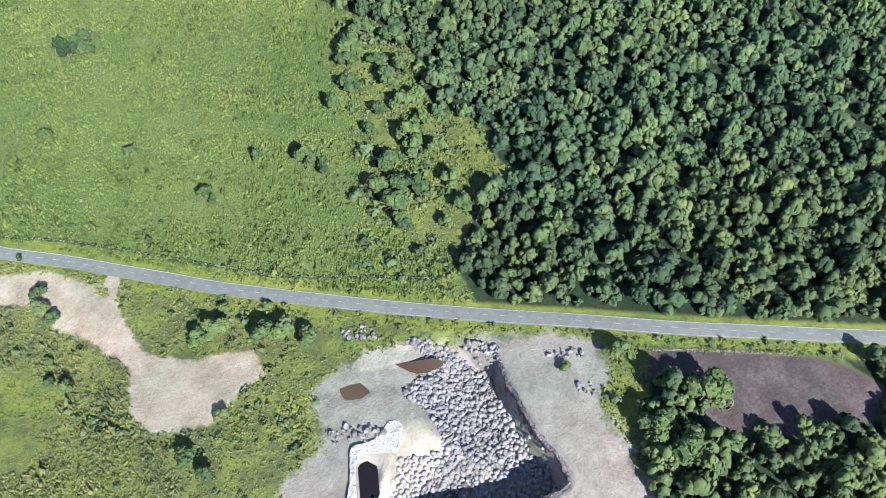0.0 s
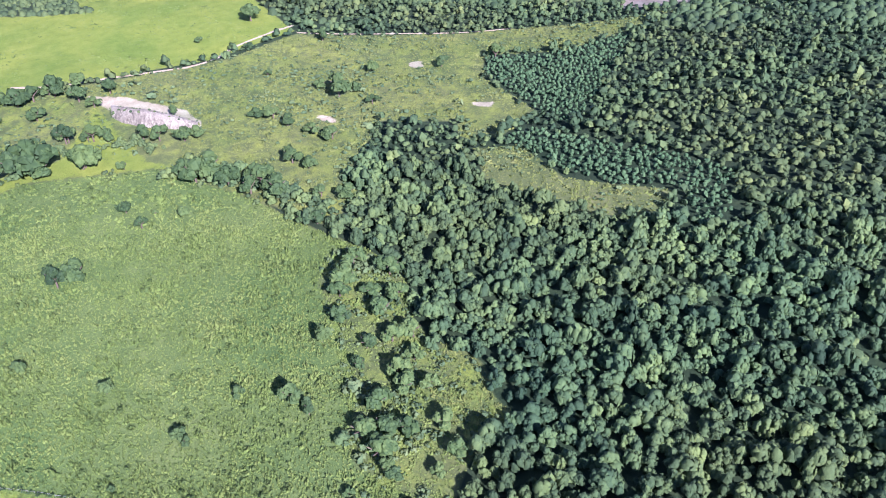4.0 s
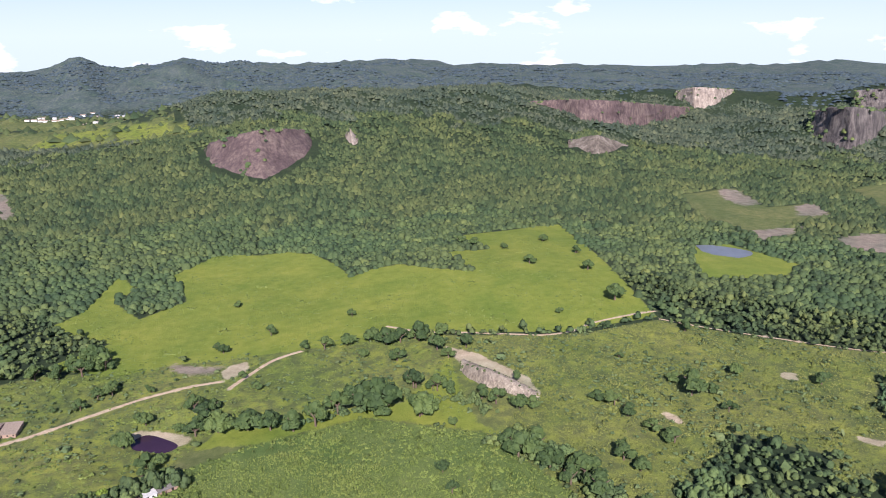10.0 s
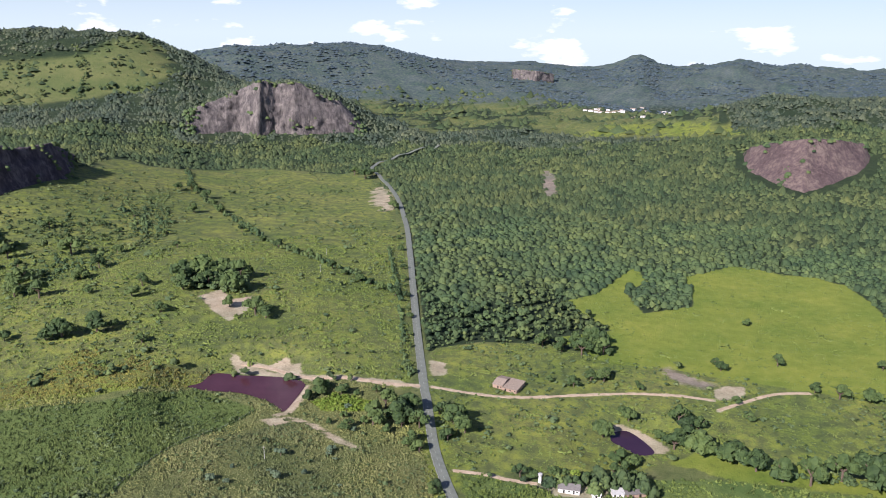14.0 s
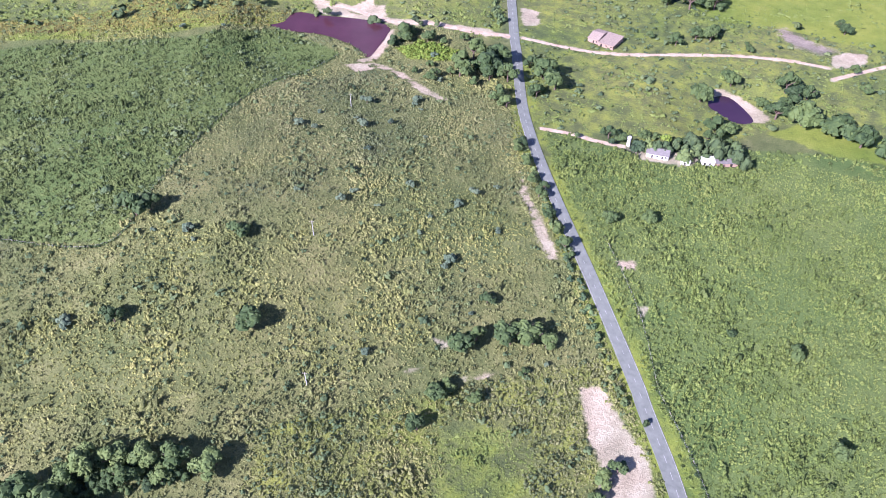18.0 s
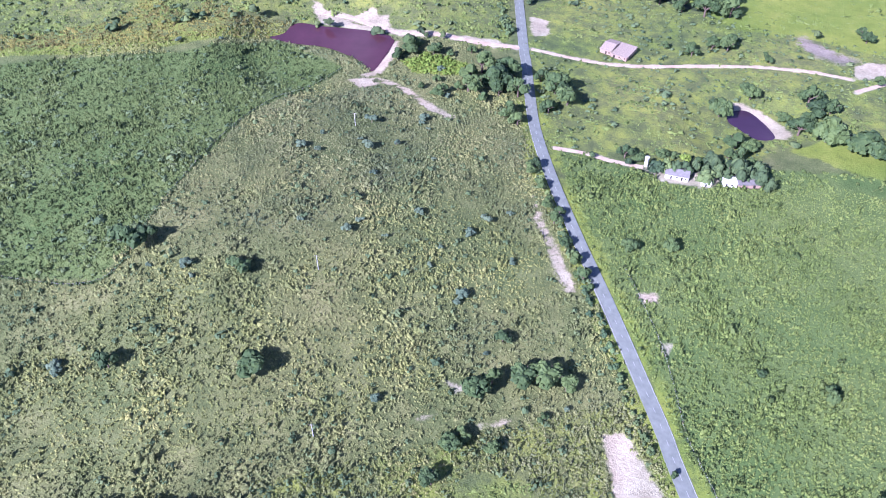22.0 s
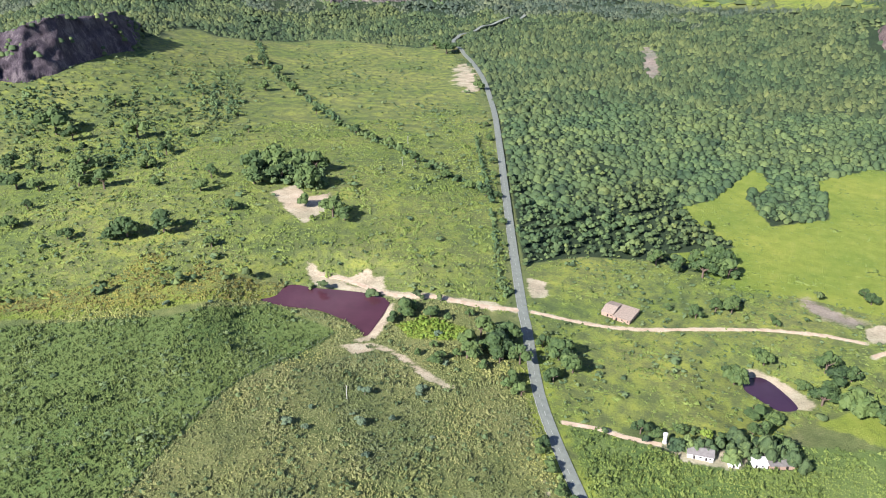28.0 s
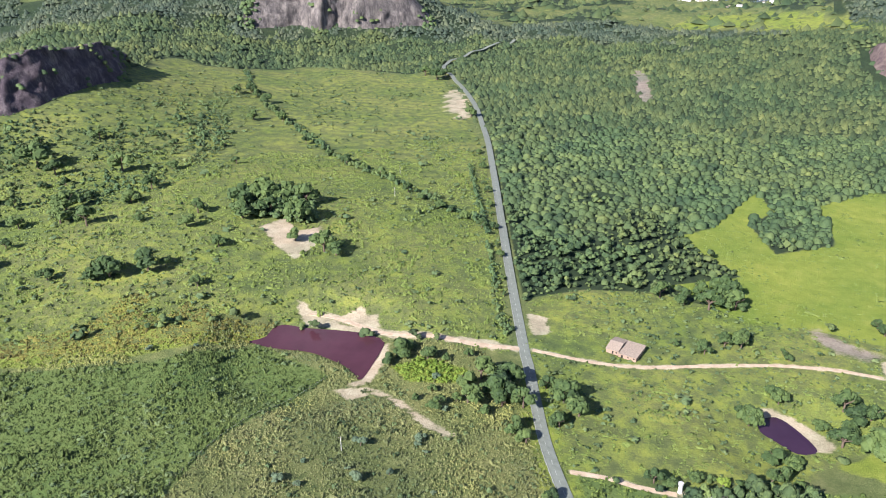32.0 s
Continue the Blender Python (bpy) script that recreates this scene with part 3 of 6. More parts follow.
TREES_VALLEY = [(490.4, 593.8, 6.9), (475.3, 508.3, 6.2), (524.5, 465.6, 7.3), (401.2, 565.0, 4.2), (418.1, 489.1, 11.6), (420.0, 513.7, 6.0), (435.6, 487.2, 5.9), (426.6, 456.2, 5.7), (344.6, 506.7, 6.5), (352.7, 495.3, 7.4), (352.7, 477.1, 6.3), (357.3, 451.6, 7.1), (361.6, 433.4, 7.8), (317.1, 427.3, 8.3), (320.2, 412.0, 5.7), (280.5, 416.3, 11.0), (279.6, 396.3, 10.7), (265.8, 454.8, 11.5), (254.1, 457.1, 9.8), (253.6, 470.7, 8.3), (266.2, 434.8, 8.8), (270.2, 414.4, 7.8), (299.8, 374.7, 5.3), (311.9, 360.4, 7.5), (276.1, 351.2, 7.2), (270.1, 360.2, 5.1), (568.8, 437.7, 8.5)]
TREES_CREEK_N = [(58.5, 591.8, 8.2), (17.5, 599.2, 5.5), (2.8, 571.7, 7.0), (51.4, 570.6, 8.7), (67.4, 565.4, 10.8), (87.1, 559.4, 10.7), (102.5, 553.1, 8.5), (117.8, 545.9, 9.2), (134.3, 546.7, 10.1), (153.4, 558.5, 10.4), (170.4, 557.6, 12.1), (184.7, 545.6, 9.4), (209.5, 532.6, 9.3), (220.8, 577.2, 8.2), (232.6, 570.3, 5.4), (243.7, 561.9, 5.4), (200.8, 458.4, 4.5), (260.2, 637.2, 9.0), (263.8, 618.1, 6.8), (101.8, 623.4, 4.7), (92.8, 648.0, 3.9)]
TREES_PASTURE_N = [(220.9, 634.7, 5.9), (195.7, 650.2, 5.0), (127.6, 732.5, 6.5), (106.6, 826.9, 4.9), (81.9, 708.3, 5.3), (209.3, 747.5, 4.5), (168.0, 679.9, 7.2), (189.1, 681.6, 7.2), (210.0, 680.7, 8.3), (229.3, 673.3, 7.2), (249.6, 669.5, 7.3), (151.3, 686.9, 5.2), (440.8, 896.5, 4.3), (-7.6, 652.5, 5.9), (-18.1, 651.4, 4.9), (-29.3, 635.6, 4.8), (22.1, 648.0, 3.4), (-69.5, 705.4, 7.5), (-51.1, 700.3, 7.4), (-33.2, 700.0, 10.5), (-15.6, 707.2, 9.5), (506.6, 915.8, 5.2), (517.0, 842.8, 4.9), (415.5, 933.2, 7.3), (402.7, 950.6, 7.4)]
TREES_POND = [(1.8, 574.3, 6.8), (16.6, 603.7, 4.5), (-99.4, 543.0, 8.4), (-88.1, 533.8, 7.4), (-95.7, 518.3, 5.6), (-210.2, 549.7, 9.0), (-213.5, 538.1, 5.4), (-152.3, 544.1, 8.6), (-137.5, 529.2, 10.1), (-136.4, 548.9, 8.6), (-119.5, 526.9, 7.4), (-155.2, 530.1, 6.8), (-108.0, 495.8, 5.5), (-191.9, 550.9, 5.4)]
TREES_HILLSIDE = [(-732.7, 718.9, 20.0), (-698.9, 711.6, 11.1), (-640.2, 747.0, 13.5), (-591.8, 768.8, 6.6), (-563.4, 707.9, 8.6), (-554.0, 670.6, 9.5), (-598.2, 634.9, 13.2), (-578.9, 610.7, 10.4), (-548.8, 612.4, 10.1), (-746.0, 819.4, 9.2), (-469.9, 665.7, 7.7), (-457.2, 635.3, 7.4), (-508.1, 633.7, 5.5), (-408.1, 616.1, 6.9), (-380.5, 557.2, 5.4), (-451.7, 542.4, 11.5), (-431.1, 560.8, 11.5), (-462.4, 535.3, 7.7), (-494.8, 523.2, 6.9), (-423.4, 571.5, 4.8), (-631.1, 586.2, 12.0), (-605.1, 589.2, 8.2), (-686.4, 624.1, 9.1), (-656.8, 626.1, 6.3), (-556.7, 521.3, 7.4), (-546.4, 818.6, 5.3), (-667.4, 1013.4, 8.3), (-608.8, 877.4, 5.1), (-707.6, 932.5, 6.4)]
TREES_THICKET = [(-442.9, 697.6, 13.3), (-431.4, 712.9, 15.6), (-413.7, 724.7, 15.6), (-396.6, 728.0, 12.1), (-409.3, 690.8, 12.8), (-382.4, 692.0, 12.6), (-426.4, 671.4, 10.6), (-327.8, 647.5, 10.6), (-317.6, 648.7, 8.6), (-360.7, 654.8, 6.9), (-780.4, 761.7, 9.1), (-613.8, 656.3, 6.2), (-575.9, 553.3, 5.5)]
TREES_ROADSIDE = [(-252.7, 831.3, 4.0), (-242.4, 810.5, 2.8), (-228.7, 774.5, 4.8), (-213.4, 739.8, 2.5), (-202.9, 719.0, 3.9), (-186.6, 678.0, 2.8), (-176.1, 654.7, 2.2), (-162.9, 616.8, 2.5), (-269.7, 870.5, 4.2), (-283.3, 894.0, 3.1), (-305.6, 951.2, 4.7), (-331.9, 1007.1, 3.6), (-561.2, 1396.5, 12.4), (-555.2, 1420.1, 10.5), (-596.6, 1425.0, 10.6), (-409.0, 1175.0, 8.4), (-154.6, 608.2, 2.5)]
TREES_EAST = [(-103.0, 549.6, 6.6), (-94.6, 539.9, 6.4), (-113.1, 552.1, 5.1), (-49.3, 638.1, 3.3), (-32.6, 642.7, 3.8), (-19.2, 657.7, 4.7), (-8.2, 662.0, 5.2), (-71.2, 714.4, 5.6), (-53.8, 702.1, 6.4), (-40.5, 712.6, 8.3), (-24.9, 724.3, 10.4), (-10.7, 707.5, 4.6), (18.5, 654.8, 3.0), (13.2, 604.5, 4.7), (-0.8, 576.6, 6.0), (52.4, 602.0, 7.6), (66.6, 597.3, 6.0), (78.2, 716.6, 4.7), (40.7, 583.5, 4.6), (52.9, 581.1, 6.1), (18.1, 540.6, 7.1), (27.1, 540.9, 5.7)]
TREES_HEDGE = [(-785.4, 1129.9, 9.5), (-778.2, 1156.5, 9.6), (-718.7, 1111.4, 9.1), (-636.6, 1037.1, 8.3), (-542.4, 950.3, 5.9), (-485.7, 912.9, 5.6), (-448.1, 889.3, 6.7), (-385.7, 856.2, 6.3), (-334.6, 815.9, 5.8), (-289.4, 793.3, 5.6), (-260.3, 781.6, 5.4), (-238.5, 770.5, 5.3), (-753.1, 1137.1, 7.5), (-676.8, 1074.0, 7.0), (-415.9, 872.1, 5.2), (-364.3, 841.8, 4.9), (-313.4, 805.2, 4.6), (-276.0, 790.5, 4.4)]
TREES_FARM = [(-39, 494, 5.2), (-32, 494, 4.2), (-19.4, 504, 4.2), (-6.4, 506.5, 3.4), (9.0, 506, 3.4), (16.3, 519, 5.0), (22.4, 526, 5.6), (30.0, 520, 3.4), (-13.0, 507, 3.0), (1.4, 509, 3.2)]
TREES_EDGE = [(246, 290, 8), (268, 276, 7.5), (240, 253, 6), (222, 267, 5), (212, 214, 5.5), (191, 206, 6), (207, 204, 5), (170, 185, 7), (173, 200, 6), (216, 197, 4.5), (182, 194, 6), (189, 185, 5), (203, 174, 4.5), (260, 299, 6.5), (247, 271, 5), (228, 234, 5.5), (216, 241, 4.5), (203, 233, 3.8), (168, 172, 4), (148, 181, 2.6), (196, 160, 4.5), (180, 158, 3.5), (226, 216, 4.8), (238, 228, 5.5), (254, 256, 5.5), (160, 155, 3.0), (235, 283, 5.5)]
TREES_BRUSH = [(-232.8, 297.4, 8.7), (-228.5, 303.3, 6.2), (-173.7, 305.2, 5.7), (-194.5, 238.9, 5.0), (-138.9, 261.6, 6.7), (-51.0, 331.5, 4.3), (-51.9, 301.2, 6.2), (-47.2, 309.6, 5.2), (-32.8, 315.7, 6.8), (-23.6, 320.8, 7.4), (-16.9, 321.6, 4.7), (-50.3, 274.3, 4.9), (-47.4, 279.5, 3.5), (-35.4, 280.0, 3.5), (-50.4, 255.5, 4.3), (-20.8, 303.2, 2.6), (-107.4, 181.0, 2.8), (-15.5, 417.4, 4.3), (3.4, 427.6, 4.4), (87.1, 368.8, 2.3), (58.9, 365.3, 2.3), (30.8, 275.2, 3.9), (35.2, 301.8, 2.0), (15.0, 241.5, 2.3)]
TREES_COPSE = [(-156.1, 179.1, 7.0), (-147.7, 185.7, 6.4), (-136.5, 192.4, 6.3), (-125.9, 196.3, 6.7), (-112.1, 199.4, 7.1), (-157.2, 170.9, 6.5), (-168.0, 155.4, 10.0), (-154.9, 156.6, 9.8), (-170.4, 149.4, 7.6), (-142.1, 160.7, 7.2), (-138.7, 181.7, 5.3), (-125.1, 188.4, 5.2)]
TREES_LANE = [(-82.4, 457.7, 4.1), (-73.7, 440.5, 4.6), (-64.7, 427.6, 3.9), (-56.2, 415.7, 4.4), (-45.6, 403.0, 3.7), (-37.3, 393.1, 4.2), (-29.9, 383.5, 4.7), (-83.6, 451.4, 4.1), (-56.2, 424.7, 3.2), (-101.9, 545.9, 8.0), (-96.2, 552.6, 5.6), (-96.3, 524.4, 3.8), (-135.2, 533.8, 8.8), (-132.8, 548.2, 7.3), (-150.2, 516.3, 7.8), (-164.8, 503.3, 5.4), (-116.7, 504.1, 5.3), (-25.0, 380.0, 2.9)]
TREES_WET = [(-213, 550, 3.6), (-207, 558, 3.8), (-215, 541, 3.0), (-195, 556, 3.4), (-180, 554, 3.2), (-169, 564, 3.6), (-174, 518, 3.0), (-157, 515, 3.4), (-179, 505, 2.6), (-169, 502, 2.4), (-137, 510, 4.0), (-118, 499, 4.2), (-131, 522, 4.2), (-124, 533, 4.8), (-145, 532, 4.4), (-138, 546, 4.4)]
TREES_QUARRY = [(27.1, 268.4, 4.7), (27.2, 259.0, 4.0), (12.3, 221.7, 3.8), (9.0, 229.7, 2.7), (80.8, 201.6, 3.2), (93.9, 187.7, 2.6), (26.1, 156.3, 4.8), (28.3, 144.8, 3.8), (47.5, 160.9, 3.4), (82.0, 175.4, 6.1), (88.6, 171.8, 6.1), (93.8, 161.0, 5.0), (70.4, 194.3, 6.2), (63.0, 198.8, 5.2), (171.8, 54.3, 5.8), (152.3, 68.5, 2.8), (175.1, 19.6, 10.1), (152.0, 25.6, 7.9), (151.4, 12.8, 9.2)]
BARE = (BANK, SAND_S, *SCRAPES, BALD_N, POND_SHORE, GULLY, REDCUT, WHITE_P, SHORE_E, FARM_YARD, *SPOTS)
DIGGINGS = ((SUMP, 3.0), (SUMP_B, 1.0), (SUMP_C, 1.0))
STONY = (QUARRY_FLOOR,)
def outline_of(face):
    return [(a, b) for a, b, *_ in face] + [(d, e) for *_, d, e, _ in face[::-1]]


SLABS = (SLAB, SLAB_B, SLAB_C, PLOT_A, PLOT_B, SCREE_A, outline_of(DOME), outline_of(ROCK_2), SLAB_E)
ROCKS = (MONOLITH, CLIFF_L, CLIFF_D, SCAR_D, ROCK_D, CLIFF_E, CLIFF_C, CLIFF_C2, ROCK_B, ROCK_B2, DOME, ROCK_2, ROCK_W, SCAR_A)


def inside(poly, x, y):
    """Signed distance to a closed outline, positive inside, in metres."""
    pts = np.array(poly, float)
    nxt = np.roll(pts, -1, axis=0)
    best, odd = np.full(x.shape, 1e18), np.zeros(x.shape, bool)
    for (ax, ay), (bx, by) in zip(pts, nxt):
        ux, uy = bx - ax, by - ay
        k = np.clip(((x - ax) * ux + (y - ay) * uy) / (ux * ux + uy * uy + 1e-9), 0, 1)
        best = np.minimum(best, (x - ax - k * ux) ** 2 + (y - ay - k * uy) ** 2)
        if by != ay:
            odd ^= ((ay > y) != (by > y)) & (x < ux * (y - ay) / (by - ay) + ax)
    return np.sqrt(best) * np.where(odd, 1, -1)


def along(line, x, y):
    """Distance to an open line."""
    pts = np.array(line, float)
    best = np.full(x.shape, 1e18)
    for (ax, ay), (bx, by) in zip(pts[:-1], pts[1:]):
        ux, uy = bx - ax, by - ay
        k = np.clip(((x - ax) * ux + (y - ay) * uy) / (ux * ux + uy * uy + 1e-9), 0, 1)
        best = np.minimum(best, (x - ax - k * ux) ** 2 + (y - ay - k * uy) ** 2)
    return np.sqrt(best)


def smooth_line(line, step):
    """A curve through the corners of a line, in even steps."""
    p = np.array([line[0], *line, line[-1]], float)
    out = []
    for a, b, c, d in zip(p[:-3], p[1:-2], p[2:-1], p[3:]):
        count = max(2, int(np.hypot(*(c - b)) / step))
        for k in np.arange(count) / count:
            out.append(0.5 * (2 * b + (c - a) * k + (2 * a - 5 * b + 4 * c - d) * k * k + (3 * b - a - 3 * c + d) * k**3))
    return np.array([*out, p[-1]])


ROAD_LINE = smooth_line(ROAD, 5.0)
OPEN = (MEADOW, VALLEY, CLEARING, GLADE, PASTURE, LOWLAND, CREEK, HILLSIDE, BRUSH, GREENRISE, QUARRYSIDE, PLOUGH, RURALVALE, EDGE, CREEK_W, BANKSIDE, PLATEAU, PLOTS, LAGOONBED, FARCLEAR, VALE, SLAB, SLAB_B, SLAB_C, PLOT_A, PLOT_B, SCREE_A)
TRACKS = (TRACK_W, TRACK_E, TRACK_E2, TRACK_P, TRACK_F, TRACK_N, TRACK_S)


def clear_of_woods(x, y):
    """How far a place lies inside open country (positive) or woods (negative), in metres."""
    d = np.full(x.shape, -1e9)
    for poly in OPEN:
        d = np.maximum(d, inside(poly, x, y))
    return np.maximum(d, 6.5 - along(ROAD_LINE[::3], x, y))


def soft(d, half):
    return np.clip(0.5 + d / (2 * half), 0, 1)


def sunk(x, y, z):
    """The land with ponds and diggings let into it."""
    for poly, depth in ((POND, 1.6), (POND_SMALL, 1.4), (LAGOON, 0.8)):
        z = z - depth * rise(inside(poly, x, y), -3.5, 2.5)
    edge = along(CUT, x, y)
    z = z - (15.0 - 14.6 * rise(edge, 9, 40)) * rise(inside(PIT, x, y), -0.2, 1.8) * rise(44 - edge, 0, 8)
    for poly, depth in DIGGINGS:
        z = z - depth * rise(inside(poly, x, y), -1.5, 2.0)
    far_ = rise(y, 600, 900)
    return z - (0.25 + 1.4 * far_) * rise(6 + 14 * far_ - along(ROAD_LINE, x, y), 0, 2.5)


def bulk(name, verts, faces, material, tint=None, flat=True):
    """One mesh object out of arrays of corners and triangles (or quads)."""
    me = bpy.data.meshes.new(name)
    verts, faces = np.asarray(verts, np.float32), np.asarray(faces, np.int32)
    me.vertices.add(len(verts))
    me.vertices.foreach_set("co", verts.ravel())
    me.loops.add(faces.size)
    me.loops.foreach_set("vertex_index", faces.ravel())
    me.polygons.add(len(faces))
    me.polygons.foreach_set("loop_start", np.arange(0, faces.size, faces.shape[1], dtype=np.int32))
    me.polygons.foreach_set("use_smooth", np.full(len(faces), not flat))
    if tint is not None:
        me.attributes.new("tint", "FLOAT", "POINT").data.foreach_set("value", np.asarray(tint, np.float32))
    me.update()
    me.validate()
    me.materials.append(material)
    return new(name, me)


# ---- ground: one sheet to the skyline ----
def stations(low, high, step, end_low, end_high, grow=1.055):
    core = list(np.arange(low, high + 0.1, step))
    for end, way in ((end_high, 1), (end_low, -1)):
        s, at, out = step, core[-1] if way > 0 else core[0], []
        while (end - at) * way > 0:
            s = min(s * grow, 70)
            at += s * way
            out.append(at)
        core = core + out if way > 0 else out[::-1] + core
    return np.array(core)


GX, GY = stations(-330, 520, 4.0, -4700, 4850), stations(-60, 720, 4.0, -900, 4950)
GX = np.sort(np.r_[GX[(GX < 60) | (GX > 150)], np.arange(60.5, 150, 1.6)])
GY = np.sort(np.r_[GY[(GY < 30) | (GY > 138)], np.arange(30.5, 138, 1.6)])
gx, gy = np.meshgrid(GX, GY)
gx, gy = gx.ravel(), gy.ravel()
gz = sunk(gx, gy, land(gx, gy))
wide = len(GX)
corner = (np.arange(len(GY) - 1)[:, None] * wide + np.arange(wide - 1)[None]).ravel()
ground = bulk("ground", np.stack([gx, gy, gz], 1), np.stack([corner, corner + 1, corner + wide + 1, corner + wide], 1), GROUND, flat=False)
tagged(ground, "grassy valley floor rising to wooded hills", "ground", kind="structure")

open_d = clear_of_woods(gx, gy)
bare_d = np.full(gx.shape, -1e9)
for poly in BARE:
    bare_d = np.maximum(bare_d, inside(poly, gx, gy))
sand_d = bare_d
bare_d = np.full(gx.shape, -1e9)
for line, half in zip(TRACKS, (3.4, 2.2, 1.8, 1.3, 1.8, 1.0, 1.5)):
    bare_d = np.maximum(bare_d, half - along(smooth_line(line, 6), gx, gy))
cover = {
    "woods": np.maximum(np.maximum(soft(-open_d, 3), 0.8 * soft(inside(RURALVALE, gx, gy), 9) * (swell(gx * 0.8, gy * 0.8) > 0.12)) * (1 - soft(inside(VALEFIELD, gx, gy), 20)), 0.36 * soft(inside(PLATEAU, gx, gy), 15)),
    # how much painted haze tints the ground, growing with distance
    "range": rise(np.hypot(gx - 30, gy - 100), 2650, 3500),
    "meadow": np.maximum.reduce([soft(inside(p, gx, gy), 5) for p in (MEADOW, GREENRISE)]),
    "dry": np.maximum(soft(inside(BRUSH, gx, gy), 5) * (1 - soft(inside(GREENRISE, gx, gy), 5)) * 0.62, 0.12 * soft(inside(VALLEY, gx, gy), 5)),
    "lush": np.maximum.reduce([soft(inside(p, gx, gy), 9 if p is GREENSPOT else 4) * k for p, k in ((PASTURE, 1), (LOWLAND, 0.45), (HILLSIDE, 0.42), (CREEK, 0.8), (RURALVALE, 0.3), (LAGOONBED, 1), (GLADE, 0.45), (WETGREEN, 1), (GREENSPOT, 0.5), (MARSH, 0.45), (MARSH_GREEN, 0.9), (VALLEY, 0.42), (EDGE, 0.4), (QUARRYSIDE, 0.42), (BANKSIDE, 0.4), (VALEFIELD, 0.6))] + [0.6 * soft(11.5 - along(ROAD_LINE[::2], gx, gy), 2.5) * (gy < 560)]),
    "bare": np.maximum(soft(bare_d, 2.2), soft(sand_d, 2.8)),
    "earth": soft(inside(PLOUGH, gx, gy), 3),
    "slab": np.maximum.reduce([soft(inside(p, gx, gy), 9) for p in SLABS]),
    "dust": np.maximum(soft(inside(DUST, gx, gy), 5), soft(inside(DUST_B, gx, gy), 4)),
    "stone": np.maximum.reduce([soft(inside(p, gx, gy), 8) for p in STONY]),
}
for name, values in cover.items():
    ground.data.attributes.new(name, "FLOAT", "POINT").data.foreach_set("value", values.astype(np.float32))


def on_land(x, y):
    """The height of the ground."""
    a, b = np.atleast_1d(np.asarray(x, float)), np.atleast_1d(np.asarray(y, float))
    z = sunk(a, b, land(a, b))
    return z if np.ndim(x) else float(z[0])


# ---- road with its paint ----
def strip(name, line, left, right, lift, material, parent=None, crown_=None):
    """A flat band along a line, laid on the land with a little thickness."""
    way = np.gradient(line, axis=0)
    way /= np.hypot(*way.T)[:, None]
    side = np.stack([way[:, 1], -way[:, 0]], 1)
    a, b = line - side * left, line + side * right
    top = on_land(*line.T) + 0.25 + lift + 1.4 * rise(line[:, 1], 600, 900) + 2.5 * rise(line[:, 1], 1250, 1500)
    top = top if crown_ is None else on_land(*line.T) + crown_
    rows = [np.column_stack([a, top - 0.5]), np.column_stack([a, top]), np.column_stack([line + side * (right - left) / 2, top + 0.05]), np.column_stack([b, top]), np.column_stack([b, top - 0.5])]
    verts = np.concatenate(rows)
    n = len(line)
    faces = [[k * n + i, k * n + i + 1, (k + 1) * n + i + 1, (k + 1) * n + i] for k in range(4) for i in range(n - 1)]
    ob = bulk(name, verts, faces, material)
    ob.parent = parent
    return ob


road = tagged(strip("road", ROAD_LINE, 3.6, 3.6, 0.06, ASPHALT), "grey two-lane country road with white lines", "road", kind="structure")

DIRT = plain_material("packed_dirt", (0.38, 0.28, 0.19), (0.55, 0.44, 0.32), 0.25, 0.95, 0.03)
for line, half in zip(TRACKS, (2.3, 1.5, 1.7, 1.3, 1.6, 1.0, 1.5)):
    tagged(strip("dirt_track", smooth_line(line, 3.0), half, half, 0, DIRT, None, 0.14), "pale dirt track worn through grass", "track", kind="structure")


# ---- woods ----
OCTA_V = np.array([(1, 0, 0), (0, 1, 0), (-1, 0, 0), (0, -1, 0), (0, 0, 1), (0, 0, -1)], float)
OCTA_F = np.array([(0, 1, 4), (1, 2, 4), (2, 3, 4), (3, 0, 4), (1, 0, 5), (2, 1, 5), (3, 2, 5), (0, 3, 5)])

CAP_V = np.array([(0, 0, 0.45), (1.05, 0, -0.25), (0, 1.05, -0.12), (-1.05, 0, -0.3), (0, -1.05, -0.15)], float)
CAP_F = np.array([(0, 1, 2), (0, 2, 3), (0, 3, 4), (0, 4, 1)])


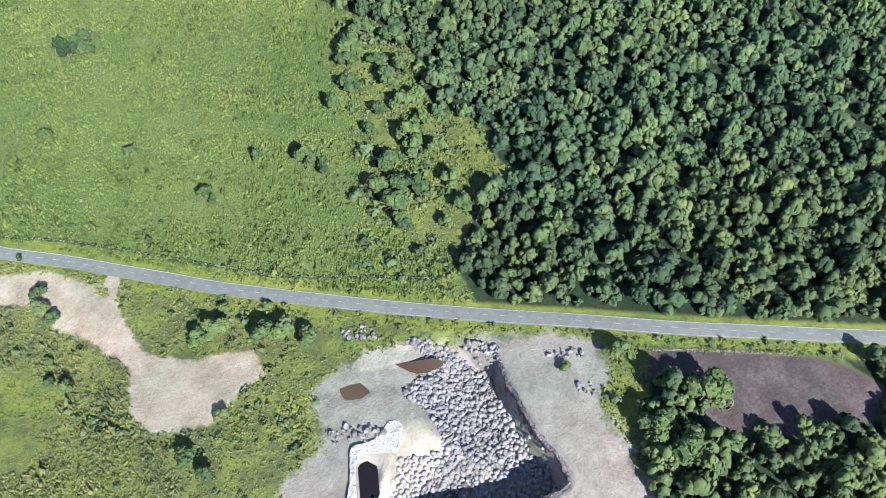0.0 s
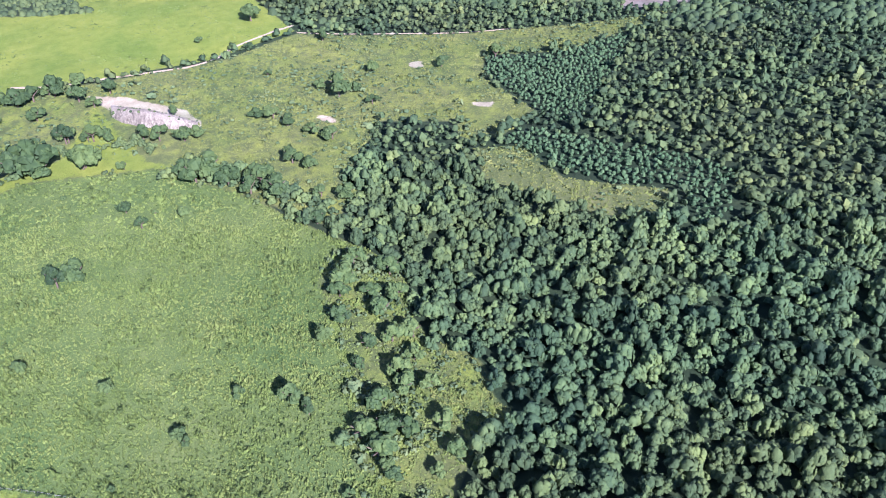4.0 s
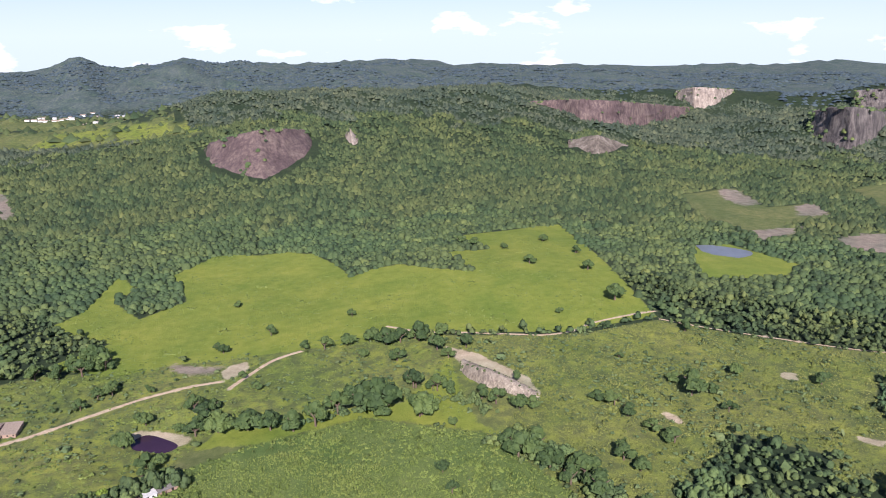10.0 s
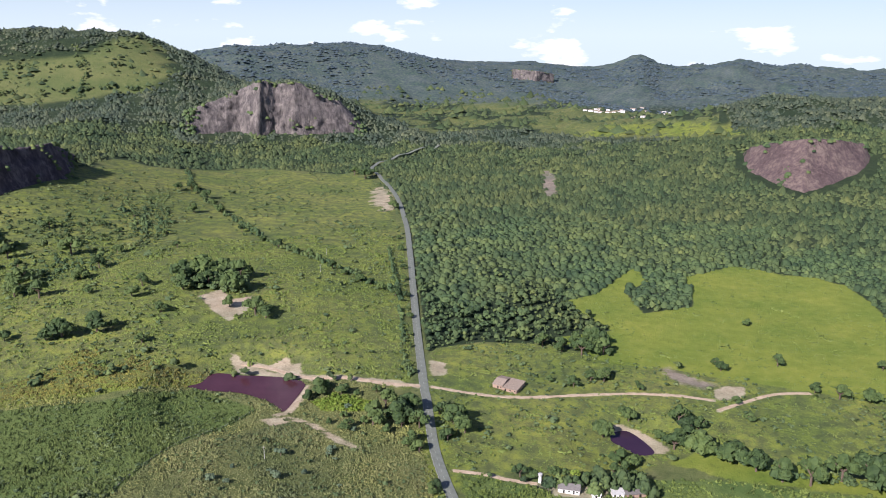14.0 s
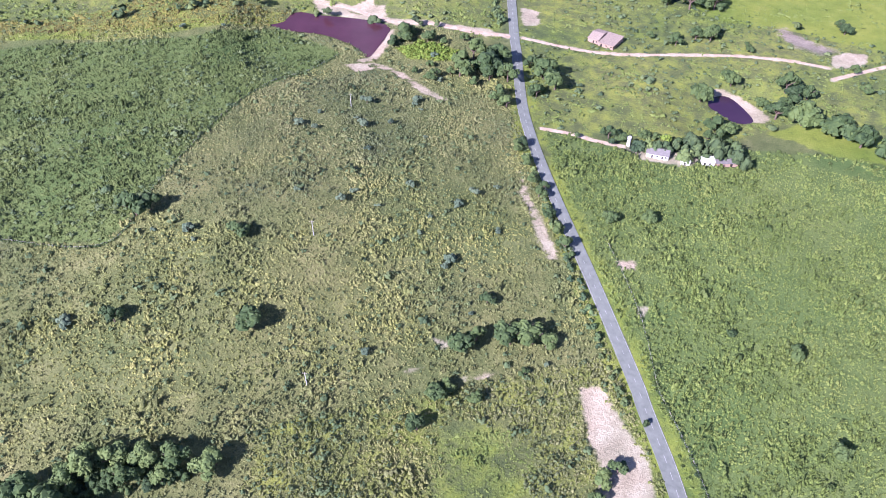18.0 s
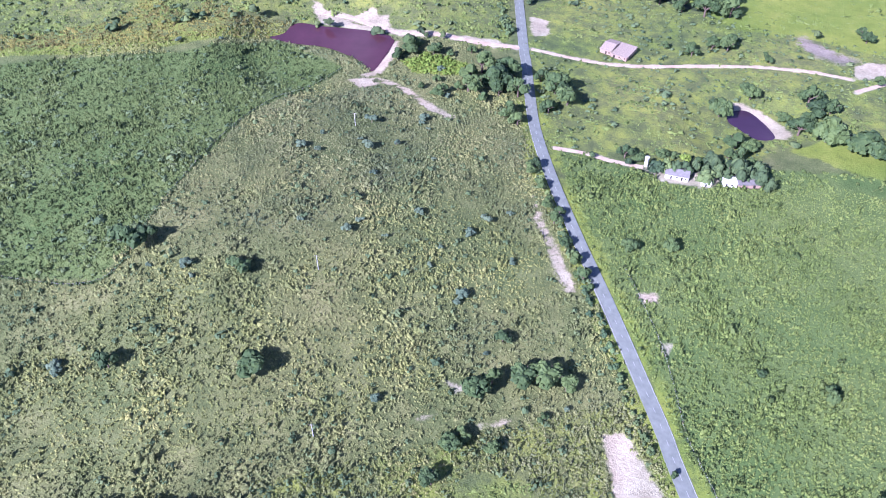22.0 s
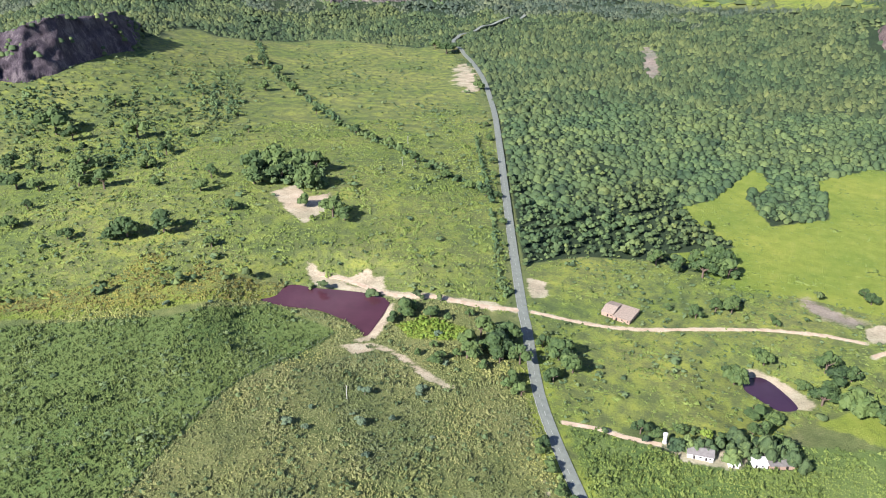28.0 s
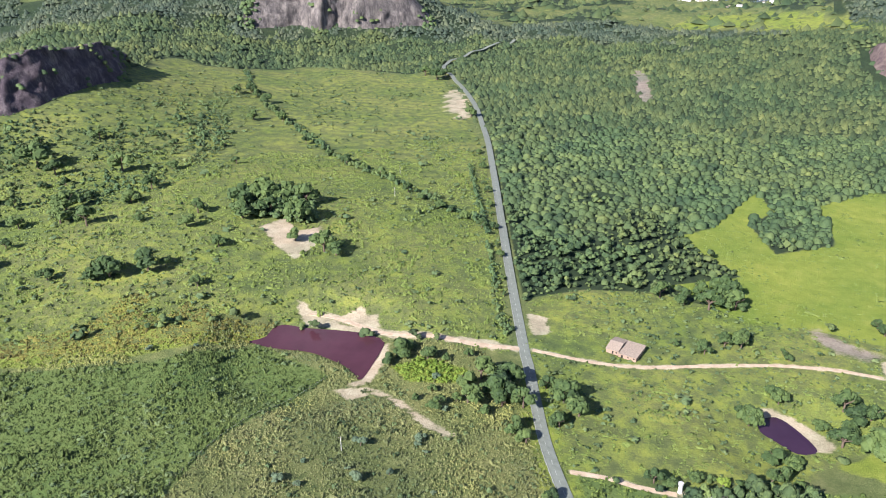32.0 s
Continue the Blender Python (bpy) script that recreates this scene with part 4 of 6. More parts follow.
def crown(seed, tufts, size, low=0.25, tall=0.85):
    """A crown of leafy tufts on an uneven dome, about 1 m in radius and standing on z = 0: corners and triangles."""
    rng = np.random.default_rng(seed)
    lobes = rng.uniform(0, 2 * np.pi, 4)
    turn = rng.uniform(0, 2 * np.pi, tufts)
    up = rng.uniform(-low, 1, tufts)
    wide = np.sqrt(1 - np.clip(up, -1, 1) ** 2 * 0.92)
    lump = 1 + 0.22 * np.sin(2 * turn + lobes[0]) + 0.16 * np.sin(3 * turn + lobes[1]) + 0.12 * np.sin(5 * turn + lobes[2] + 3 * up)
    reach = rng.uniform(0.72, 1.02, tufts) * lump * 0.86
    centre = np.stack([np.cos(turn) * wide * reach, np.sin(turn) * wide * reach, 0.55 + up * tall * rng.uniform(0.75, 1.05, tufts)], 1)
    verts, faces = [], []
    for k, c in enumerate(centre):
        out = Vector(c - (0, 0, 0.35)).normalized()
        q = np.array((out.to_track_quat("Z", "Y").to_matrix() @ Euler((rng.normal(0, 0.45), rng.normal(0, 0.45), rng.uniform(0, 6.28))).to_matrix()))
        s = size * rng.uniform(0.6, 1.4)
        v = (CAP_V * rng.uniform(0.6, 1.35, (len(CAP_V), 1)) + rng.normal(0, 0.08, CAP_V.shape)) @ q.T * s
        verts.append(v + c)
        faces.append(CAP_F + len(CAP_V) * k)
    return np.concatenate(verts), np.concatenate(faces)


def plant(name, kinds, x, y, width, height, material, seed, tint=None, z=None):
    """Crowns of the given kinds at many places, joined into one mesh."""
    rng = np.random.default_rng(seed)
    z = on_land(x, y) if z is None else z
    pick, turn = rng.integers(0, len(kinds), len(x)), rng.uniform(0, 2 * np.pi, len(x))
    shade = rng.beta(2.2, 2.2, len(x)) if tint is None else tint
    verts, faces, tints, base = [], [], [], 0
    for k, (v, f) in enumerate(kinds):
        i = np.flatnonzero(pick == k)
        c, s = np.cos(turn[i])[:, None], np.sin(turn[i])[:, None]
        out = np.empty((len(i), len(v), 3))
        out[..., 0] = (v[:, 0] * c - v[:, 1] * s) * width[i, None] + x[i, None]
        out[..., 1] = (v[:, 0] * s + v[:, 1] * c) * width[i, None] + y[i, None]
        out[..., 2] = v[:, 2] * height[i, None] + z[i, None]
        verts.append(out.reshape(-1, 3))
        faces.append((f[None] + (base + len(v) * np.arange(len(i)))[:, None, None]).reshape(-1, f.shape[1]))
        tints.append(np.repeat(shade[i], len(v)))
        base += len(v) * len(i)
    return bulk(name, np.concatenate(verts), np.concatenate(faces), material, np.concatenate(tints), flat=False)


def sown(low, high, step, seed, jitter=0.42, ahead=True):
    """Places on a shaken grid between two distances of the flight, in the directions that it looks."""
    rng = np.random.default_rng(seed)
    ax, ay = np.meshgrid(np.arange(-high, high + 60, step), np.arange(-200, high + 100, step))
    x, y = (a.ravel() + rng.uniform(-jitter, jitter, a.size) * step for a in (ax, ay))
    far, az = np.hypot(x - 30, y - 60), np.degrees(np.arctan2(x - 10, y - 40))
    far = far + 110 * swell(x * 1.7, y * 1.7) * (far > 300)
    keep = (far >= low) & (far < high) & (((az > -63) & (az < 118)) == ahead)
    return x[keep], y[keep], rng


def dome(seed):
    """A small rounded crown for woods."""
    rng = np.random.default_rng(seed)
    v = [(rng.normal(0, 0.12), rng.normal(0, 0.12), rng.uniform(0.95, 1.15))]
    for r, z in ((0.66, 0.82), (1.0, 0.0)):
        a = np.arange(5) * 1.2566 + rng.uniform(0, 1.5) + rng.uniform(-0.25, 0.25, 5)
        s = r * rng.uniform(0.75, 1.25, 5)
        v += [(s[i] * np.cos(a[i]), s[i] * np.sin(a[i]), z * rng.uniform(0.75, 1.15) - 0.15 * (z == 0)) for i in range(5)]
    f = [(0, 1 + i, 1 + (i + 1) % 5) for i in range(5)]
    for i in range(5):
        j = (i + 1) % 5
        f += [(1 + i, 6 + i, 6 + j), (1 + i, 6 + j, 1 + j)]
    return np.array(v, float), np.array(f)


def lobed(seed, lobes, tufts, size):
    """A broad crown of rounded heads, each rough with leaf tufts, about 1 m in radius."""
    rng = np.random.default_rng(seed)
    v, f, heads, base = [], [], [], 0
    for k in range(lobes):
        t, far = rng.uniform(0, 6.28), 0.0 if k == 0 else rng.uniform(0.4, 0.68)
        c, r = np.array((far * np.cos(t), far * np.sin(t), rng.uniform(0.65, 0.95) if k == 0 else rng.uniform(0.2, 0.7))), rng.uniform(0.33, 0.5)
        heads.append((c, r))
        a, b = dome(seed * 7 + k)
        v.append(a * r + c)
        f.append(b + base)
        base += len(a)
    for k in range(tufts):
        c, r = heads[rng.integers(0, lobes)]
        out = Vector((*rng.normal(0, 0.8, 2), rng.uniform(-0.1, 1.1))).normalized()
        q = np.array(out.to_track_quat("Z", "Y").to_matrix() @ Euler((rng.normal(0, 0.35), rng.normal(0, 0.35), rng.uniform(0, 6.28))).to_matrix())
        w = (CAP_V * rng.uniform(0.6, 1.35, (len(CAP_V), 1)) + rng.normal(0, 0.08, CAP_V.shape)) @ q.T * size * rng.uniform(0.6, 1.35)
        v.append(w + c + np.array(out) * r * rng.uniform(0.9, 1.12))
        f.append(CAP_F + base)
        base += len(CAP_V)
    return np.concatenate(v), np.concatenate(f)


def head(seed, sides=5):
    """One low rounded crown top, ragged at its rim, for woods far off."""
    rng = np.random.default_rng(seed)
    a = np.arange(sides) * 2 * np.pi / sides + rng.uniform(0, 1.5) + rng.uniform(-0.35, 0.35, sides)
    r = rng.uniform(0.75, 1.3, sides)
    v = [(rng.normal(0, 0.2), rng.normal(0, 0.2), rng.uniform(0.9, 1.3))] + [(r[i] * np.cos(a[i]), r[i] * np.sin(a[i]), rng.uniform(-0.35, 0.15)) for i in range(sides)]
    return np.array(v, float), np.array([(0, 1 + i, 1 + (i + 1) % sides) for i in range(sides)])


FULL = [lobed(k, 6, 58, 0.18) for k in range(12)]
HALF = [dome(40 + k) for k in range(14)]
ROUGH = [lobed(440 + k, 2, 5, 0.34) for k in range(6)] + [lobed(450 + k, 1, 7, 0.3) for k in range(5)]
FAR = [head(80 + k) for k in range(14)]


def woods_at(x, y, margin):
    ragged = np.where(along(ROAD_LINE[::3], x, y) < 25, 0, np.clip(5 * swell(x * 9, y * 9) + 3 * swell(y * 23, x * 23), 0, 4))
    keep = clear_of_woods(x, y) < ragged - margin
    for stand in (PLANTATION, PLANTATION_B):
        keep &= inside(stand, x, y) < 0
    for face in ROCKS:
        keep &= inside([(a, b) for a, b, *_ in face] + [(d + (d - a) * 0.04, e + (e - b) * 0.04) for a, b, _, d, e, _ in face[::-1]], x, y) < 2
    return keep


x, y, rng = sown(0, 430, 6.6, 5, 0.5)
keep = woods_at(x, y, 1.0) & (np.degrees(np.arctan2(x, y)) < 112)
x, y = x[keep], y[keep]
size = rng.uniform(3.0, 5.2, len(x)) * rng.choice([0.7, 0.95, 1, 1.45], len(x))
def wood_tone(x, y, rng):
    """Each tree's place in the run of greens."""
    return rng.beta(1.5, 1.8, len(x))


tagged(plant("forest", FULL, x, y, size, size * rng.uniform(0.8, 1.9, len(x)), FOREST_LEAF, 6, wood_tone(x, y, rng)), "dense green dry forest with rounded crowns", "forest", kind="stuff")
x, y, rng = sown(0, 330, 8.6, 13, ahead=False)
keep = woods_at(x, y, 1.0)
x, y = x[keep], y[keep]
size = rng.uniform(3.0, 5.2, len(x))
tagged(plant("forest", HALF, x, y, size, size * rng.uniform(0.7, 1.4, len(x)), FOREST_LEAF, 14, wood_tone(x, y, rng)), "green dry forest below the start of the flight", "forest", kind="stuff")
x, y, rng = sown(430, 800, 6.4, 7, 0.6)
keep = woods_at(x, y, 0.0) & (np.degrees(np.arctan2(x, y)) < 98)
x, y = x[keep], y[keep]
size = rng.uniform(3.2, 5.4, len(x)) * rng.choice([0.65, 0.9, 1.1, 1.5], len(x))
tagged(plant("forest", ROUGH, x, y, size, size * rng.uniform(0.6, 1.3, len(x)), HILL_LEAF, 8, 1.0 * wood_tone(x, y, rng)), "wooded slopes of green dry forest", "forest", kind="stuff")
x, y, rng = sown(800, 1150, 6.6, 17, 0.6)
keep = woods_at(x, y, 0.0) & (np.degrees(np.arctan2(x, y)) < 98)
x, y = x[keep], y[keep]
size = rng.uniform(2.8, 4.6, len(x)) * rng.choice([0.7, 1, 1, 1.5], len(x))
tagged(plant("forest", HALF, x, y, size, size * rng.uniform(0.55, 1.2, len(x)), HILL_LEAF, 18, 0.68 * wood_tone(x, y, rng)), "wooded slopes of green dry forest", "forest", kind="stuff")
# the farther band gets the leaf colour with haze mixed in
for low_, high_, step_, seed_, leaf_ in ((1150, 1900, 8.4, 9, FAR_LEAF), (1900, 2750, 9.6, 19, FAR_HAZE_LEAF)):
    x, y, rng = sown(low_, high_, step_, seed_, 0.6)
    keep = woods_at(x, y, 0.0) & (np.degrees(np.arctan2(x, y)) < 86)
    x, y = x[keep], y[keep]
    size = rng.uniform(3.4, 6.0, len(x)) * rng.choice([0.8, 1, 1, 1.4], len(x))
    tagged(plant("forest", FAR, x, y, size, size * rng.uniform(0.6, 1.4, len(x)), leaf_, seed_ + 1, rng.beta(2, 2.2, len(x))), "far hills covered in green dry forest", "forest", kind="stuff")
# skyline woods, their leaves coloured blue to look hazy
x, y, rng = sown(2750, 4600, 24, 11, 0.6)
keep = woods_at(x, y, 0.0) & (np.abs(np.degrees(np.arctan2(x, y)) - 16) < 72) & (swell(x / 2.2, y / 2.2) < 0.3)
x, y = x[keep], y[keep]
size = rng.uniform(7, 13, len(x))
tagged(plant("forest", FAR, x, y, size, size * rng.uniform(0.3, 0.6, len(x)), RANGE_HAZE_LEAF, 12, rng.beta(3, 3, len(x))), "wooded ranges at the skyline, tinted blue for haze", "forest", kind="stuff")


def part(name, bm, material, parent=None, label=""):
    """Links a bmesh as one mesh object under a thing or a part."""
    me = bpy.data.meshes.new(name)
    bm.to_mesh(me)
    bm.free()
    me.materials.append(material)
    ob = new(name, me)
    ob.parent = parent
    return tagged(ob, label)


# ---- bare rock ----
def rock_material(name, dark, mid, light, streak, scale=0.05):
    m, n, l, b = nodes(name, 0.85)
    where_ = n.new("ShaderNodeTexCoord").outputs["Object"]
    lines = noise_node(n, l, streak, 6.0, 0.65, where_, (1, 1, 0.12))
    lines = sums(n, l, "ADD", sums(n, l, "MULTIPLY", lines, 0.6), sums(n, l, "MULTIPLY", noise_node(n, l, streak * 4, 4.0, 0.7, where_, (1, 1, 0.08)), 0.4))
    blot = noise_node(n, l, scale, 6.0, 0.6, where_)
    grain = noise_node(n, l, 0.6, 4.0, 0.6, where_)
    v = sums(n, l, "ADD", sums(n, l, "MULTIPLY", lines, 0.6), sums(n, l, "ADD", sums(n, l, "MULTIPLY", blot, 0.3), sums(n, l, "MULTIPLY", grain, 0.1)))
    l.new(ramp(n, l, v, [(0.41, dark), (0.5, mid), (0.59, light)]), b.inputs["Base Color"])
    relief(n, l, b, sums(n, l, "ADD", lines, grain), 3.5, 0.9)
    return m


GRANITE = rock_material("granite_face", (0.06, 0.053, 0.054), (0.15, 0.132, 0.124), (0.28, 0.247, 0.217), 0.12)
PURPLE_ROCK = rock_material("mauve_granite", (0.075, 0.052, 0.053), (0.14, 0.1, 0.096), (0.26, 0.2, 0.165), 0.17, 0.02)
DARK_ROCK = rock_material("dark_stained_granite", (0.045, 0.035, 0.045), (0.085, 0.067, 0.078), (0.19, 0.16, 0.16), 0.16)
BANK_ROCK = rock_material("eroded_bank", (0.19, 0.155, 0.125), (0.36, 0.305, 0.24), (0.58, 0.5, 0.39), 0.35)
WHITE_ROCK = rock_material("fresh_cut_granite", (0.6, 0.59, 0.57), (0.72, 0.71, 0.69), (0.82, 0.81, 0.8), 0.3)
BROWN_ROCK = rock_material("brown_granite", (0.085, 0.07, 0.056), (0.175, 0.148, 0.12), (0.31, 0.27, 0.22), 0.08)
PALE_ROCK = rock_material("pale_broken_rock", (0.2, 0.165, 0.14), (0.35, 0.29, 0.24), (0.52, 0.45, 0.37), 0.12)


LEDGES = []


def rock_face(name, stations_, material, rough, bulge, label, rows=22, per=10):
    """A rock face between a foot line and a head line, running back into the hill behind its head."""
    s = np.array(stations_, float)
    u = np.linspace(0, len(s) - 1, (len(s) - 1) * per + 1)
    line = np.stack([np.interp(u, np.arange(len(s)), s[:, k]) for k in range(6)], 1)
    foot, head = line[:, :3] - (0, 0, 6), line[:, 3:]
    back = head[:, :2] - foot[:, :2]
    back /= np.maximum(np.hypot(*back.T), 1e-6)[:, None]
    tall = max(3.0, float((head[:, 2] - foot[:, 2]).max()))
    grid = []
    for v in np.linspace(0, 1, rows):
        p = foot + (head - foot) * v
        p[:, :2] = foot[:, :2] + (head - foot)[:, :2] * (v ** (1 + bulge))
        grid.append(p)
    for far, drop in ((0.35, 0.02), (0.9, 0.3), (1.4, 0.9)):
        p = head.copy()
        p[:, :2] += back * tall * far
        p[:, 2] -= tall * drop
        grid.append(p)
    g = np.array(grid)
    ends = np.minimum(1, np.minimum(u, u[-1] - u) * 2.2)[None, :]
    for i in range(g.shape[0]):
        for j in range(g.shape[1]):
            x, y, z = g[i, j]
            q = Vector((x * 0.035, y * 0.035, z * 0.02))
            d = noise.fractal(q, 0.9, 2.1, 5) + 0.5 * noise.noise(Vector((x * 0.14, y * 0.14, z * 0.05)))
            g[i, j, :2] -= back[j] * d * rough * ends[0, j]
            g[i, j, 2] += noise.noise(q * 3.1) * rough * 0.35 * ends[0, j]
    n = g.shape[1]
    verts = g.reshape(-1, 3)
    faces = [[i * n + j, i * n + j + 1, (i + 1) * n + j + 1, (i + 1) * n + j] for i in range(g.shape[0] - 1) for j in range(n - 1)]
    rng = np.random.default_rng(len(LEDGES) + 90)
    size = max(1.5, min(9.0, tall * 0.09))
    for i in range(rows + 1):
        for j in range(n):
            rim = max(1 - min(j, n - 1 - j) / (0.07 * n), 1 - i / 2.5, 1 - (rows - i) / 2.0, 0.22 if noise.noise(Vector(g[i, j] * 0.03)) > 0.3 else 0)
            if name != "quarry_ledge" and tall > 9 and rng.random() < rim * 0.5:
                LEDGES.append((*(g[i, j] + rng.normal(0, size * 0.5, 3) * (1, 1, 0.2)), size * rng.uniform(0.5, 1.2)))
    return tagged(bulk(name, verts, faces, material, flat=False), label, "rock")


rock_face("granite_dome", MONOLITH, PURPLE_ROCK, 5, -0.25, "bare mauve granite dome on a wooded hillside", 26, 12)
rock_face("granite_cliff", CLIFF_L, GRANITE, 9, 0.35, "tall grey granite cliff with pale vertical streaks", 28, 10)
rock_face("granite_cliff", CLIFF_D, PURPLE_ROCK, 9, 0.2, "long low mauve cliff below a wooded crest")
rock_face("rock_scar", SCAR_D, PALE_ROCK, 9, 0.2, "pale broken rock scar near a hilltop")
rock_face("rock_slab", ROCK_D, BROWN_ROCK, 5, 0.0, "low mauve rock slab among trees", 14)
rock_face("granite_cliff", CLIFF_E, GRANITE, 9, 0.1, "pale rounded granite buttress in the woods")
rock_face("granite_cliff", CLIFF_C, GRANITE, 9, 0.3, "long grey granite escarpment below a plateau")
rock_face("granite_cliff", CLIFF_C2, GRANITE, 8, 0.3, "far end of a grey granite escarpment")
rock_face("rock_slab", ROCK_B, BROWN_ROCK, 5, 0.0, "band of bare rock at a wooded hill's foot", 12)
rock_face("rock_slab", ROCK_B2, BROWN_ROCK, 5, 0.0, "grey rock outcrop on a wooded hill", 12)
rock_face("granite_dome", DOME, BROWN_ROCK, 2.5, -0.45, "low smooth brown rock dome ringed by trees", 20, 12)
rock_face("rock_slab", ROCK_2, BROWN_ROCK, 2, -0.3, "small brown rock hump among trees", 12)
rock_face("granite_cliff", ROCK_W, DARK_ROCK, 9, 0.1, "dark purple stained rock wall with white streaks", 24, 12)
rock_face("earth_bank", BANK_FACE, BANK_ROCK, 1.6, 0.0, "eroded bank of pale earth and grey rock", 14, 10)
rock_face("granite_cliff", ROCK_FAR, GRANITE, 9, 0.2, "small cliff on a far hill", 12)
rock_face("rock_scar", SCAR_A, PALE_ROCK, 2, 0.0, "narrow white rock scar on a wooded hill", 12)

ledge = np.array(LEDGES)
tagged(plant("ledge_shrubs", HALF, ledge[:, 0], ledge[:, 1], ledge[:, 3] * 0.8, ledge[:, 3] * 0.6, HILL_LEAF, 95, z=ledge[:, 2] - 0.3 * ledge[:, 3]), "shrubs rooted on rock ledges and rims", "shrubs", kind="stuff")


# ---- water ----
def water_material(name, tone, rough=0.12):
    m, n, l, b = nodes(name, rough)
    l.new(ramp(n, l, noise_node(n, l, 0.06, 4.0), [(0.3, tone), (0.75, tuple(c * 1.35 for c in tone))]), b.inputs["Base Color"])
    relief(n, l, b, noise_node(n, l, 1.2, 3.0), 0.02, 0.3)
    return m


POND_WATER = water_material("purple_pond_water", (0.062, 0.024, 0.032))
PUDDLE = water_material("brown_puddle", (0.07, 0.05, 0.03))
BLACK_WATER = water_material("black_sump_water", (0.012, 0.01, 0.012))
DARK_WATER = water_material("dark_pond_water", (0.035, 0.018, 0.035))
BLUE_WATER = water_material("pale_lagoon_water", (0.13, 0.15, 0.175), 0.35)


def water_sheet(name, outline, below, material, label):
    pts = smooth_line([*outline, outline[0]], 3.0)[:-1]
    level = float(np.median(land(*np.array(outline, float).T))) - below
    bm = bmesh.new()
    top = [bm.verts.new((x, y, level)) for x, y in pts]
    bm.faces.new(top)
    bmesh.ops.recalc_face_normals(bm, faces=bm.faces)
    if bm.faces[:][0].normal.z < 0:
        bmesh.ops.reverse_faces(bm, faces=bm.faces[:])
    bmesh.ops.triangulate(bm, faces=bm.faces[:])
    return tagged(part(name, bm, material), label, "water", kind="structure")


water_sheet("water_pond", POND, 0.35, POND_WATER, "still purple-brown water of a farm pond")
water_sheet("water_pond_small", POND_SMALL, 0.3, DARK_WATER, "dark water of a small round pond")
water_sheet("water_lagoon", LAGOON, 0.2, BLUE_WATER, "pale blue shallow lagoon water")


# ---- grass and brush ----
def tuft(seed, blades=4, wide=0.62):
    """A clump of leaning grass wisps with ragged rims, drawn out in one direction, about 1 m tall and 1.5 m wide."""
    rng = np.random.default_rng(seed)
    v, f = [], []
    for k in range(blades):
        a = np.arange(3) * 2.0944 + rng.uniform(0, 2)
        at = np.array((rng.normal(0, 0.6), rng.normal(0, 0.34)))
        r = wide * rng.uniform(0.35, 1.3, 3)
        v += [(at[0] + rng.normal(0, 0.28), at[1] + rng.normal(0, 0.28), rng.uniform(0.5, 1.15))]
        v += [(at[0] + r[i] * np.cos(a[i]) * 1.3, at[1] + r[i] * np.sin(a[i]), rng.uniform(-0.3, 0.2)) for i in range(3)]
        f += [(4 * k, 4 * k + 1 + i, 4 * k + 1 + (i + 1) % 3) for i in range(3)]
    return np.array(v, float), np.array(f)


REED = leaf_material("reed", (0.07, 0.06, 0.02), (0.15, 0.14, 0.035), (0.26, 0.25, 0.05))
TUFTS = [tuft(300 + k) for k in range(12)]
BUSHES = [crown(340 + k, 7, 0.42, 0.0, 0.5) for k in range(8)]
WEEDS = [crown(360 + k, 8, 0.42, 0.0, 0.45) for k in range(8)]


def open_cover(x, y):
    d = np.full(x.shape, 99.0)
    for poly in (*BARE, POND, POND_SMALL, *STONY, *SLABS):
        d = np.minimum(d, -inside(poly, x, y))
    for line in TRACKS:
        d = np.minimum(d, along(line, x, y) - 2)
    return np.minimum(d, along(ROAD_LINE, x, y) - 4.6)


def sward(name, outline, step, low, high, seed, size, tall, kinds, material, label, thin=None, but=()):
    x, y, rng = sown(low, high, step, seed)
    keep = inside(outline, x, y) > 0
    x, y = x[keep], y[keep]
    keep = open_cover(x, y) > 0.4
    for poly in but:
        keep &= inside(poly, x, y) < (6 * swell(x * 7, y * 7) + 4 * swell(y * 19, x * 19) if poly is GREENSPOT else 0)
    if thin:
        keep &= swell(x * thin, y * thin) + rng.uniform(-0.7, 0.7, len(x)) > 0
    x, y = x[keep], y[keep]
    s = size * np.exp(rng.normal(-0.05, 0.33, len(x))) * (1 + 0.4 * swell(x * 6, y * 6))
    shade = np.clip(0.5 + 0.3 * swell(x * 4, y * 4) + 0.2 * swell(y * 13, x * 13) + rng.normal(0, 0.12, len(x)), 0, 1)
    return tagged(plant(name, kinds, x, y, s, s * tall * rng.uniform(0.55, 1.25, len(x)), material, seed + 1, shade), label, "grass", kind="stuff")


sward("tall_grass", MEADOW, 2.0, 0, 420, 21, 0.88, 1.5, TUFTS, GRASS_BLADE, "tall tussocky green grass")
sward("tall_grass", MEADOW, 3.8, 420, 640, 23, 1.6, 0.9, TUFTS, GRASS_BLADE, "tall green grass farther up the meadow")
sward("meadow_weeds", MEADOW, 3.6, 0, 640, 22, 0.95, 1.1, WEEDS, RISE_BLADE, "leafy green weeds in tall grass", 3.5)
sward("tall_grass", GREENRISE, 2.6, 0, 700, 25, 1.15, 1.35, TUFTS, RISE_BLADE, "thick green grass on a rise")
sward("rise_weeds", GREENRISE, 5.0, 0, 700, 26, 1.5, 0.75, WEEDS, SHRUB_LEAF, "leafy green weeds on a rise", 4.0)
sward("dry_brush", BRUSH, 2.1, 0, 600, 27, 0.95, 1.25, TUFTS, BRUSH_BLADE, "rough dry grass and weeds", None, (GREENRISE, GREENSPOT, WETGREEN))
